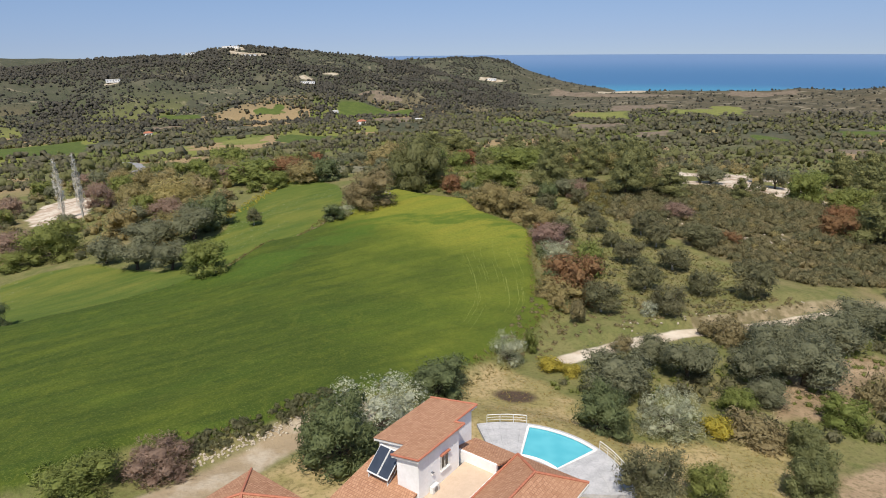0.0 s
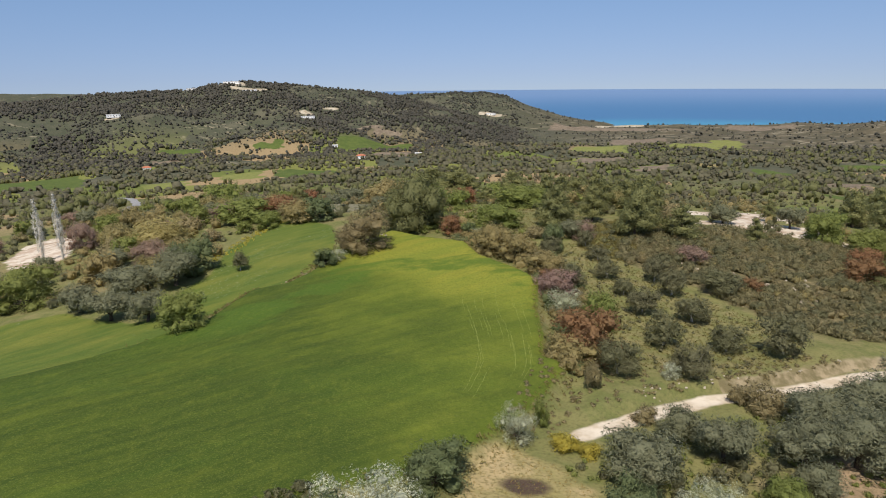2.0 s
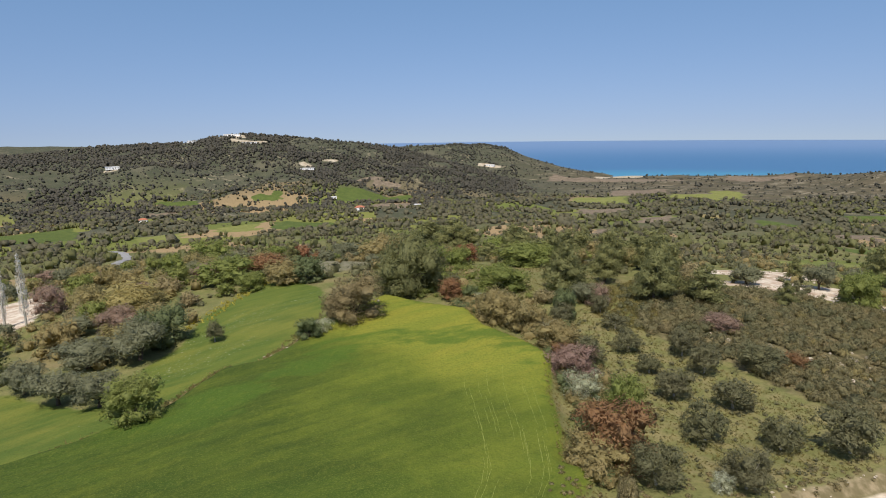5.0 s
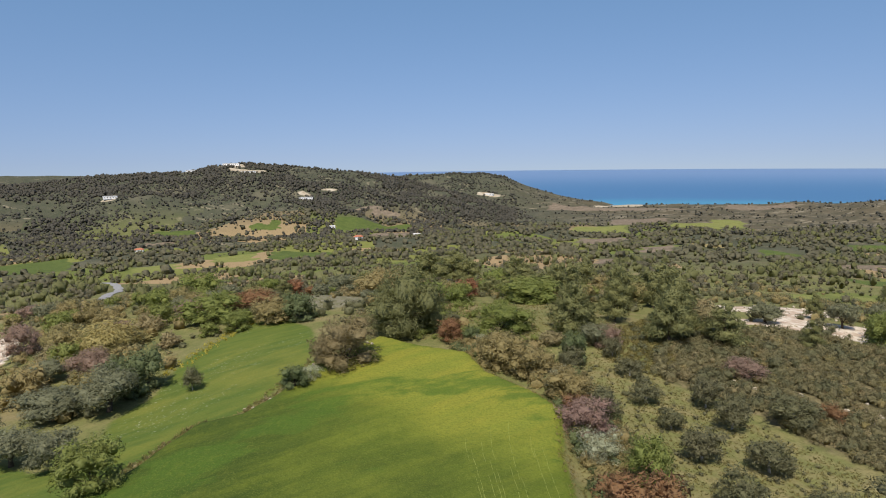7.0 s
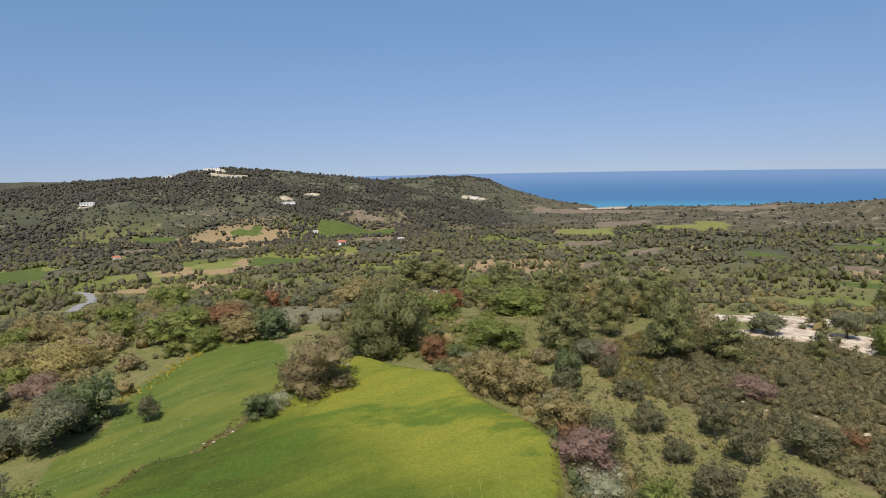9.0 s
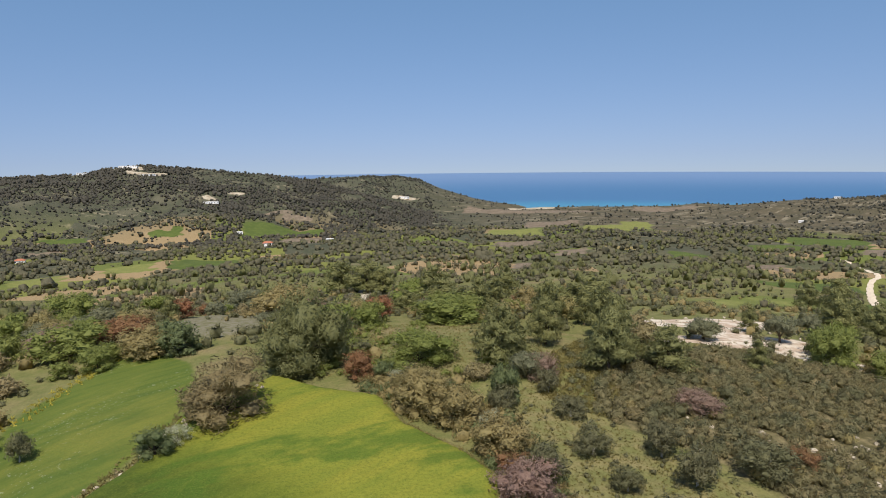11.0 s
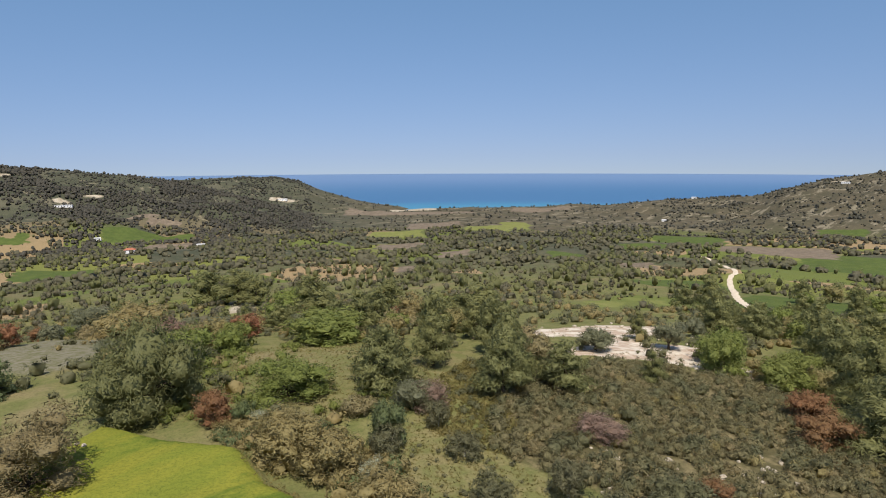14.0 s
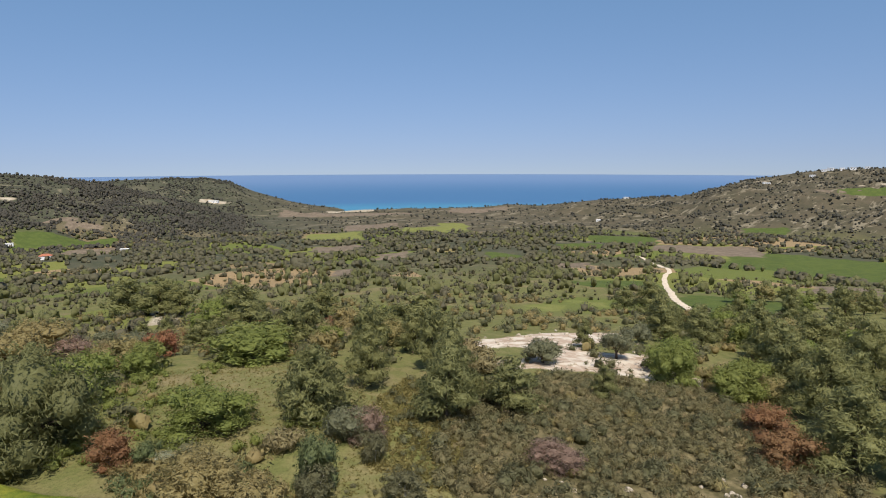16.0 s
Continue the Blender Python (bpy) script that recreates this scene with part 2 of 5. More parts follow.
    marl = n.mix(n.span(n.noise(0.16, 5, 0.75, stretch=((3.0, 0.7, 1), (0, 0, radians(8)))), 0.54, 0.62, 0, 0.85), marl, k(158, 134, 108))
    col = n.mix(edge("rock", 0.8, 5.0), col, marl)
    h = n.math("ADD", n.math("MULTIPLY", fine, 0.25), n.math("ADD", n.math("MULTIPLY", n.noise(0.9, 4, 0.7), 0.5), mid))
    n.bump(h, 0.7, 0.4)
    return n.color(n.mix(0.17, col, (0.0, 0.0, 0.0)))

# ---- lie of the land ----
def wave(x, y, scale, seed):
    """Smooth pseudo-random undulation, about -1 to 1."""
    a = 0.0
    for k in range(5):
        q = seed * 1.7 + k * 2.399
        a = a + np.sin((x * math.cos(q) + y * math.sin(q)) * 2 * math.pi / (scale * (0.7 + 0.17 * k)) + seed * 3.1 + k * 1.3)
    return a / 3.2


def ramp(a, b, v):
    u = np.clip((v - a) / (b - a), 0, 1)
    return u * u * (3 - 2 * u)


def inside(poly, x, y):
    """Signed distance to a closed outline, positive inside."""
    px, py = np.array([p[0] for p in poly], float), np.array([p[1] for p in poly], float)
    best, odd = np.full(np.shape(x), 1e9), np.zeros(np.shape(x), bool)
    for i in range(len(poly)):
        ax, ay, bx, by = px[i - 1], py[i - 1], px[i], py[i]
        u = np.clip(((x - ax) * (bx - ax) + (y - ay) * (by - ay)) / ((bx - ax) ** 2 + (by - ay) ** 2 + 1e-9), 0, 1)
        best = np.minimum(best, np.hypot(x - ax - u * (bx - ax), y - ay - u * (by - ay)))
        if ay != by:
            odd ^= ((ay > y) != (by > y)) & (x < (bx - ax) * (y - ay) / (by - ay) + ax)
    return np.where(odd, best, -best)


def beside(line, x, y):
    """Distance to an open line."""
    best = np.full(np.shape(x), 1e9)
    for (ax, ay), (bx, by) in zip(line, line[1:]):
        u = np.clip(((x - ax) * (bx - ax) + (y - ay) * (by - ay)) / ((bx - ax) ** 2 + (by - ay) ** 2 + 1e-9), 0, 1)
        best = np.minimum(best, np.hypot(x - ax - u * (bx - ax), y - ay - u * (by - ay)))
    return best


MOUNDS = [[-2.6, 3.0, -0.0, 2.4, -0.6, -2.9], [-0.1, 5.6, 6.7, 2.4, -1.1, -5.1], [0.6, -0.3, 1.8, -2.5, 1.5, -4.9], [-2.2, 4.9, 7.6, 6.0, 1.8, -3.7], [3.1, 8.7, 3.3, 5.6, 1.8, 0.2], [3.6, -0.7, -3.1, 2.6, -0.1, -4.4]]
BASE = (-10.44, 0.19, -6.82)
FIELD = [(-72.1, 87.5), (-64.5, 94.1), (-56.4, 100.5), (-51.5, 107.2), (-46.6, 113.5), (-43.8, 128.4), (-37.4, 132.3), (-34.3, 140.7), (-32.3, 156.6), (-25.9, 161.5), (-21.2, 171.6), (-11.4, 162.3), (-2.0, 157.1), (1.4, 147.2), (9.3, 137.5), (12.4, 130.5), (10.6, 118.0), (10.6, 104.2), (9.4, 96.1), (12.7, 93.7), (8.8, 84.9), (2.9, 74.6), (-0.7, 70.1), (-6.9, 63.3), (-14.4, 60.5), (-18.2, 56.4), (-22.8, 52.9), (-26.0, 50.7), (-32.1, 50.6), (-35.5, 45.7), (-39.0, 43.0), (-52, 22), (-84, 30), (-112, 64)]
# ridges seen from the hill: bearing and elevation in degrees
RIDGE_WEST = [(-75, -1.8), (-42, -1.7), (-35.8, -1.51), (-30.4, -1.05), (-24, -0.9), (-22.3, -0.56), (-20.2, -0.3), (-16.7, -0.55), (-9.4, -1.38), (-7, -1.75), (-4, -2.6), (0, -3.7), (5, -5.5)]
RIDGE_CAPE = [(-14, -2.2), (-9, -1.85), (-7, -1.72), (-3.7, -1.63), (1.3, -1.63), (2.9, -1.97), (4.8, -2.8), (7.7, -3.7), (9.5, -4.07), (11.6, -4.35), (14, -4.9), (20, -6)]
RIDGE_EAST = [(5, -5.4), (10, -4.75), (13.6, -4.55), (19.5, -4.52), (24, -4.45), (26.5, -4.2), (29, -4.32), (33.7, -3.82), (40.6, -3.42), (45.2, -2.15), (49, -1.48), (52.4, -1.18), (56, -1.15), (75, -1.4)]
RIDGE_FAR = [(-75, -0.8), (-40, -0.78), (-35.7, -0.8), (-31, -0.97), (-28.5, -1.4), (-26, -4), (75, -6)]
VALLEY = [(0, -10), (200, -12), (350, -36), (600, -67), (750, -77), (1075, -91), (1500, -98), (1720, -104), (1820, -116), (2100, -124), (2500, -135), (4000, -140), (4800, -400), (9000, -400)]


TRACK = [(11.7, 76.7), (16.7, 79.9), (22.9, 84.0), (29.7, 88.3), (37.4, 91.3), (45.9, 95.5), (56.1, 100.2), (75, 106), (110, 112)]


def above_track(x, y):
    """Distance from the track, positive on its uphill side."""
    return beside(TRACK, x, y) * np.sign(y - np.interp(x, [p[0] for p in TRACK], [p[1] for p in TRACK]))


def ground_z(x, y):
    x, y = np.asarray(x, float), np.asarray(y, float)
    near = BASE[0] + BASE[1] * x / 100 + BASE[2] * y / 100
    for j, row in enumerate(MOUNDS):
        for i, a in enumerate(row):
            near = near + a * np.exp(-((x + 150 - 75 * i) ** 2 + (y + 50 - 75 * j) ** 2) / (2 * 62.0 ** 2))
    near = near + 2.2 * ramp(-2.0, 1.5, inside(FIELD, x, y)) + 0.12 * wave(x, y, 9, 1) + 0.3 * wave(x, y, 31, 2)
    up = above_track(x, y)
    near = near + ramp(11, 16, x) * ramp(80, 62, x) * (0.9 * ramp(1.9, 3.2, up) * ramp(16, 6, up) - 0.15 * ramp(4, 1.5, np.abs(up)))
    near = near + (-0.35 - near) * ramp(21, 14, np.hypot(x - 2, y - 42))
    r, az = np.hypot(x, y - 60), np.degrees(np.arctan2(x, y - 60))
    far = np.interp(r, [p[0] for p in VALLEY], [p[1] for p in VALLEY]) + ramp(300, 500, r) * (3 * wave(x, y, 210, 3) + 1.2 * wave(x, y, 70, 4))
    for table, top, foot in ((RIDGE_WEST, 1500, 930), (RIDGE_CAPE, 1900, 1350), (RIDGE_EAST, 1700, 1050), (RIDGE_FAR, 3400, 2500)):
        el = np.interp(az, [p[0] for p in table], [p[1] for p in table])
        back = np.where(np.abs(az) > 75, ramp(120, 78, np.abs(az)), 1.0)
        crest = 35 + top * np.tan(np.radians(el))
        u = np.clip((r - foot) / (top - foot), 0, 1)
        rise = 0.45 * u + 0.55 * u * u * (3 - 2 * u)
        side = u * (1 - u) * 4
        low = -160 if foot > 2000 else -105
        h = low + (crest - low) * rise + side * (9 * wave(x, y, 230, 5) + 5 * wave(x, y, 90, 6))
        h = np.where(r > top, crest - (r - top) ** 2 / 900.0 - (r - top) * 0.05, h)
        far = np.where(r > foot, np.maximum(far, np.maximum(h, -420) * back + (1 - back) * far), far)
    k = ramp(230, 430, r)
    return near * (1 - k) + far * k

# ---- ground ----
LOWER_FIELD = [(-74.6, 90.2), (-66.9, 96.6), (-58.6, 103.3), (-53.0, 109.4), (-49.5, 117.5), (-45, 128), (-39.8, 136), (-36, 146), (-33, 154), (-36, 175), (-40, 187), (-49, 198), (-57.6, 199.4), (-59.9, 181), (-62.9, 168), (-59.9, 149), (-62, 138), (-58, 124), (-62, 119), (-81.8, 129), (-92.8, 127), (-98.9, 122)]
DRIVE = [(-40, 26), (-32, 38), (-27.1, 43.5), (-24.0, 46.3), (-20.9, 49.8), (-18.6, 53.0), (-15.6, 56.2), (-12, 59)]
LAWN = [(-2, 58), (-1.3, 67.2), (0.7, 71.4), (4.2, 72.9), (8.0, 69.5), (11.2, 64.5), (13.5, 57), (20.1, 56.8), (26.7, 58.0), (31.6, 57.5), (29.5, 50.8), (33, 40), (25, 22), (-10, 20), (-26, 34), (-21, 46), (-15, 53)]
BARE = [(33, 64), (36, 72), (48.5, 83), (57.3, 86), (60, 78), (50.7, 71), (40.5, 64)]
YARD = [(30.6, 48), (34.6, 53.2), (39.8, 56), (50, 56), (50, 44), (34, 42)]
TURF = [(16, 158), (25.4, 166), (33.1, 149), (40, 136), (46.4, 126), (52, 117), (51, 104), (40, 97), (33, 95), (23.1, 96), (19, 121), (18, 145)]
SCRUB = [(34.3, 162), (43.3, 176), (56, 187), (70, 187), (84, 182), (98, 176), (96, 150), (80, 118), (62, 112), (54, 119), (48, 128), (43.5, 137), (36.5, 146), (31.8, 152)]
MEADOW = [(3, 180), (10, 214), (23, 211), (41, 201), (49, 194), (39, 177), (28, 176), (20, 190), (14, 175), (6, 170)]
ROCK_FLAT = [(65.9, 220.9), (84, 228), (101, 231), (117, 232), (104, 217), (90, 213), (88, 206), (97, 204), (103, 200), (97, 188), (102, 180), (96, 176), (88, 184), (81, 187), (73, 190), (62, 194), (55, 194), (59, 200), (74, 202), (80, 207), (72, 213), (63, 213)]
ROCK_WEST = [(-141, 192), (-151, 216), (-147, 228), (-135, 219), (-117, 186), (-118, 176), (-126, 176)]
STONY = [(-57, 222), (-62, 240), (-66, 262), (-62, 290), (-48, 292), (-38, 250), (-33, 222), (-40, 209)]
PATH_EAST = [(201, 298), (209, 310), (225, 335), (254, 374), (341, 484), (374, 518), (420, 589), (456, 657), (455, 672)]
ROAD_WEST = [(-170, 318), (-196, 362), (-217, 404), (-240, 452), (-268, 507), (-312, 560), (-360, 572)]
# outlines of far plots: x, y, half length, half width, turn in degrees
CROP_FAR = [(-506, 731, 49.1, 68.8, 35), (-199, 778, 30.7, 37.9, 14), (-169, 1140, 60.0, 34.4, 8), (-340, 1085, 24.7, 9.5, 17), (585, 549, 78.7, 92.1, -51), (244, 318, 25.0, 36.3, -45), (584, 866, 46.6, 55.3, -36), (475, 807, 30.6, 29.2, -33), (266, 429, 23.0, 41.6, -37), (327, 739, 16.0, 26.8, -26), (858, 875, 30.6, 38.7, -47), (1164, 924, 49.6, 19.6, -54), (-472, 1046, 30.0, 15.2, 24)]
STRAW_FAR = [(-333, 699, 19.9, 39.3, 25), (-266, 743, 24.2, 31.4, 20), (206, 1102, 39.8, 60.0, -11), (425, 1166, 32.4, 45.4, -20), (376, 1149, 36.1, 47.9, -18), (455, 1219, 22.5, 35.9, -20), (174, 326, 7.9, 13.0, -34), (140, 318, 6.0, 10.7, -30)]
SOIL_FAR = [(330, 1570, 150, 55, -12), (-129, 1044, 32.4, 43.3, 7), (-153, 1215, 26.6, 10.3, 7), (305, 1229, 49.3, 68.5, -14), (210, 770, 17.3, 29.0, -15), (125, 646, 11.8, 37.6, -11), (173, 904, 31.8, 51.3, -11), (-470, 979, 28.5, 9.5, 26), (590, 709, 62.6, 71.5, -43), (346, 621, 16.2, 38.0, -32), (409, 385, 21.4, 50.4, -53), (649, 1533, 72.7, 50.1, -23), (-193, 1240, 27.3, 11.5, 9), (1125, 961, 43.2, 7.9, -52)]
PALE_FAR = [(44, 1691, 29.4, 13.7, -1), (-516, 1429, 26.7, 34.8, 20), (-465, 1387, 38.1, 11.7, 19), (-631, 1149, 14.8, 13.2, 29), (-319, 1284, 17.2, 7.5, 14), (-281, 1314, 17.5, 8.2, 12), (1181, 1184, 20.9, 9.7, -47), (1216, 941, 38.6, 5.2, -55), (1048, 932, 17.5, 2.8, -51), (-10, 396, 6.4, 24.3, 3), (370, 1700, 60, 26, -10), (62, 134, 4, 2, 30)]


def steps(*legs):
    """Grid lines: legs of (end, spacing) from a start."""
    at, out = legs[0], [legs[0]]
    for end, gap in legs[1:]:
        n = max(1, round((end - at) / gap))
        out += [at + (end - at) * (i + 1) / n for i in range(n)]
        at = end
    return np.array(out)


def lots(x, y, plots):
    best = np.full(np.shape(x), -60.0)
    for cx, cy, a, b, turn in plots:
        c, s = math.cos(radians(turn)), math.sin(radians(turn))
        u, v = np.abs((x - cx) * c + (y - cy) * s) - a, np.abs((y - cy) * c - (x - cx) * s) - b
        best = np.maximum(best, -np.hypot(np.maximum(u, 0), np.maximum(v, 0)) - np.minimum(np.maximum(u, v), 0))
    return best


def mesh_of(name, verts, faces, material, smooth=True, normals=None):
    me = bpy.data.meshes.new(name)
    me.from_pydata(verts, [], faces)
    me.materials.append(material)
    if smooth:
        me.polygons.foreach_set("use_smooth", np.ones(len(me.polygons), bool))
    if normals is not None:
        me.normals_split_custom_set_from_vertices(normals.tolist())
    return me


def build_ground():
    xs = steps(-5200, (-2600, 400), (-1500, 40), (-400, 20), (-160, 8), (-105, 3), (-45, 1.5), (70, 1.0), (110, 2), (190, 4), (500, 9), (1700, 22), (2600, 60), (5200, 400))
    ys = steps(-5200, (-600, 500), (-60, 40), (20, 6), (45, 1.5), (110, 1.0), (180, 1.4), (240, 3), (420, 6), (700, 9), (1000, 16), (2000, 20), (2600, 60), (3600, 100), (5200, 400))
    x, y = np.meshgrid(xs, ys)
    z = ground_z(x, y)
    nx, ny = len(xs), len(ys)
    idx = np.arange(nx * ny).reshape(ny, nx)
    quads = np.stack([idx[:-1, :-1], idx[:-1, 1:], idx[1:, 1:], idx[1:, :-1]], -1).reshape(-1, 4)
    me = mesh_of("ground", np.stack([x, y, z], -1).reshape(-1, 3).tolist(), quads.tolist(), ground_material())
    x, y = x.ravel(), y.ravel()
    r = np.hypot(x, y - 60)
    gold = ramp(-20, 22, y - 119 - 1.0 * np.maximum(0, -6 - x) + 0.5 * np.clip(x, 0, 8)) * 2.1 - 0.95 - 0.35 * ramp(6, 13, x) * ramp(140, 120, y)
    ripe = ramp(-52, 4, x) * 0.78 + ramp(80, 150, y) * 0.4 - 0.16
    for name, value in (("ripe", ripe), ("field", inside(FIELD, x, y)), ("field_low", inside(LOWER_FIELD, x, y)), ("gold", gold), ("goldzone", ramp(98, 112, y)),
                        ("track", 1.3 - beside(TRACK, x, y)),
                        ("bank", 1.1 - np.abs(np.where((x > 32) & (x < 75), above_track(x, y), -20) - 2.6)), ("drive", 1.9 - beside(DRIVE, x, y)), ("lawn", inside(LAWN, x, y)),
                        ("bare", np.maximum(inside(BARE, x, y), inside(YARD, x, y))), ("turf", np.maximum(inside(TURF, x, y), inside(MEADOW, x, y))),
                        ("scrub", inside(SCRUB, x, y)), ("rock", np.maximum(inside(ROCK_FLAT, x, y), inside(ROCK_WEST, x, y))),
                        ("stony", inside(STONY, x, y)), ("burnt", 1.6 - np.hypot((x - 4.6) / 1.5, y - 65.0)), ("far", r / 1000), ("dry", ramp(-20, 420, x) * ramp(900, 1150, r)), ("farm", ramp(230, 330, r) * ramp(1250, 1000, r)),
                        ("crop_far", lots(x, y, CROP_FAR) + 3), ("straw_far", lots(x, y, STRAW_FAR) + 2), ("soil_far", lots(x, y, SOIL_FAR)), ("pale_far", lots(x, y, PALE_FAR))):
        me.attributes.new(name, "FLOAT", "POINT").data.foreach_set("value", np.clip(value, -60, 60).astype(np.float32))
    tagged(new("ground", me), "rolling farmland with green crop fields, tracks and scrubby hills", "ground", kind="structure")


build_ground()


def build_sea():
    n = Net("sea_water", 0.35, 0.0, 0.12)
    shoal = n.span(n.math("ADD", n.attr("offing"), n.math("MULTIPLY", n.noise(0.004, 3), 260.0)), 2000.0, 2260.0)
    # horizon haze is put into the colour: open water pales with distance
    hazy_deep = n.mix(n.span(n.attr("offing"), 2300.0, 4300.0), k(62, 104, 142), k(104, 128, 160))
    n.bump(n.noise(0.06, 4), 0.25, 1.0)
    n.color(n.mix(shoal, k(66, 128, 156), hazy_deep))
    rings, arcs = steps(1300, (2600, 60), (4900, 230)), 120
    verts, faces = [], []
    for i, r in enumerate(rings):
        for j in range(arcs):
            a = 2 * math.pi * j / arcs
            # the level of the offing, in the lie of this plan
            verts.append((r * math.sin(a), 60 + r * math.cos(a), -110 + float(ramp(2500, 4900, np.array(r))) * (20 - 0.0075 * r * math.sin(a))))
            if i:
                q = (j + 1) % arcs
                faces.append(((i - 1) * arcs + j, i * arcs + j, i * arcs + q, (i - 1) * arcs + q))
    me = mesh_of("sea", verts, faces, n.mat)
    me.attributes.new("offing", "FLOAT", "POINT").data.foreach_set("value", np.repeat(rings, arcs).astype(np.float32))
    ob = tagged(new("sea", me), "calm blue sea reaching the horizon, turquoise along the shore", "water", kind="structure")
    ob.location.z = 0


build_sea()


def lay(x, y):
    return float(ground_z(x, y))

# ---- trees and shrubs ----
def part(name, me, parent, label=""):
    ob = new(name, me)
    ob.parent = parent
    return tagged(ob, label)


def lump(rng, rings=5, sides=8, rough=0.22):
    """Verts and quads of a lumpy unit ball."""
    verts, faces = [(0, 0, 1)], []
    q = rng.uniform(0, 6, 4)
    for i in range(1, rings):
        for j in range(sides):
            th, ph = math.pi * i / rings, 2 * math.pi * (j + 0.5 * (i % 2)) / sides
            r = 1 + rough * (math.sin(3 * ph + q[0]) * math.sin(2 * th + q[1]) + 0.6 * math.sin(5 * ph + q[2] + 3 * th) * math.sin(th))
            verts.append((r * math.sin(th) * math.cos(ph), r * math.sin(th) * math.sin(ph), r * math.cos(th)))
    verts.append((0, 0, -1))
    n = len(verts) - 1
    for j in range(sides):
        faces.append((0, 1 + j, 1 + (j + 1) % sides))
        for i in range(rings - 2):
            a, b = 1 + i * sides, 1 + (i + 1) * sides
            faces.append((a + j, b + j, b + (j + 1) % sides, a + (j + 1) % sides))
        a = 1 + (rings - 2) * sides
        faces.append((a + j, n, a + (j + 1) % sides))
    return np.array(verts), faces


def tufts(rng, centres, out, size, long=1.0, tilt=0.6):
    """Small leaf sprays: a pair of slender leaves each, turned mostly outwards."""
    n = len(centres)
    nrm = out + rng.normal(0, tilt, (n, 3))
    nrm /= np.linalg.norm(nrm, axis=1)[:, None] + 1e-9
    t = np.cross(nrm, rng.normal(0, 1, (n, 3)))
    t /= np.linalg.norm(t, axis=1)[:, None] + 1e-9
    b = np.cross(nrm, t)
    s = size * rng.uniform(0.6, 1.5, (n, 1))
    w, l = s * 0.24, s * 0.62 * long
    off = rng.normal(0, 0.42, (n, 3)) * s
    turn = rng.normal(0, 0.7, (n, 1))
    b2 = b + t * turn
    p = np.stack([centres - t * w - b * l, centres + t * w - b * l * 0.8, centres + b * l + nrm * s * 0.25,
                  centres + off + b2 * l - b * w, centres + off + b2 * l * 0.8 + b * w + t * w, centres + off - b2 * l + nrm * s * 0.3], 1)
    # each leaf faces outwards
    p = p.reshape(-1, 3, 3)
    inward = (np.cross(p[:, 1] - p[:, 0], p[:, 2] - p[:, 0]) * np.repeat(out, 2, 0)).sum(1) < 0
    p[inward] = p[inward][:, ::-1]
    return p.reshape(-1, 3), (np.arange(n * 6).reshape(-1, 3)).tolist()


def unit(v):
    return v / (np.linalg.norm(v, axis=-1, keepdims=True) + 1e-9)


def crown_mesh(name, rng, lobes, count, size, material, core=0.74, long=1.0, tilt=0.6, wide=1.0):
    """Leaf clusters over several lobes (x, y, z, rx, rz), fitted to the crown's width and height."""
    verts, faces, shade = [], [], []
    area = np.array([l[3] * (l[3] + l[4]) for l in lobes])
    base = 0

    def add(v, f, n):
        nonlocal base
        verts.append(v), shade.append(n)
        faces.extend(tuple(i + base for i in q) for q in f)
        base += len(v)

    for lobe, share in zip(lobes, area / area.sum()):
        c, rad = np.array(lobe[:3]), np.array([lobe[3], lobe[3], lobe[4]])
        if core:
            v, f = lump(rng, 4, 6, 0.22)
            add(v * rad * core * 0.86 + c, f, unit(v + rng.normal(0, 0.35, v.shape)))
        m = max(12, int(count * share))
        # an even coat of leaves, then clusters that stand out of it
        e = unit(rng.normal(0, 1, (m * 2 // 5, 3)))
        e[:, 2] = np.where(e[:, 2] < -0.5, -e[:, 2], e[:, 2])
        v, f = tufts(rng, c + e * rad * rng.uniform(0.62, 1.0, (len(e), 1)), e, size * 1.3, long, tilt)
        add(v, f, unit(np.repeat(e, 6, 0) + rng.normal(0, 0.4, (len(v), 3))))
        m -= len(e)
        knots = max(5, min(22, m // 8))
        turn = rng.uniform(0, 6.28)
        for i in range(knots):
            h = 1 - 1.6 * (i + 0.5) / knots
            d = np.array([math.sqrt(max(0, 1 - h * h)) * math.cos(i * 2.4 + turn), math.sqrt(max(0, 1 - h * h)) * math.sin(i * 2.4 + turn), h]) + rng.normal(0, 0.16, 3)
            r = rad * rng.uniform(0.28, 0.5)
            at = c + d * rad * rng.uniform(0.62, 0.86)
            e = unit(rng.normal(0, 1, (m // knots + 1, 3)))
            e = np.where((e @ d)[:, None] < -0.35, -e, e)
            way = unit(e * 0.55 + d * 0.6 + (0, 0, 0.12))
            v, f = tufts(rng, at + e * r * (1.15 - 0.6 * rng.uniform(0, 1, (len(e), 1)) ** 1.4), way, size * 1.2, long, tilt)
            add(v, f, unit(np.repeat(way, 6, 0) + rng.normal(0, 0.4, (len(v), 3))))
    v = np.concatenate(verts)
    reach = np.percentile(np.hypot(v[:, 0], v[:, 1]), 94)
    v[:, :2] *= 0.5 * wide / reach
    v[:, 2] = np.where(v[:, 2] > 0.5, 0.5 + (v[:, 2] - 0.5) * 0.5 / (np.percentile(v[:, 2], 99) - 0.5), v[:, 2])
    return mesh_of(name, v.tolist(), faces, material, normals=np.concatenate(shade))


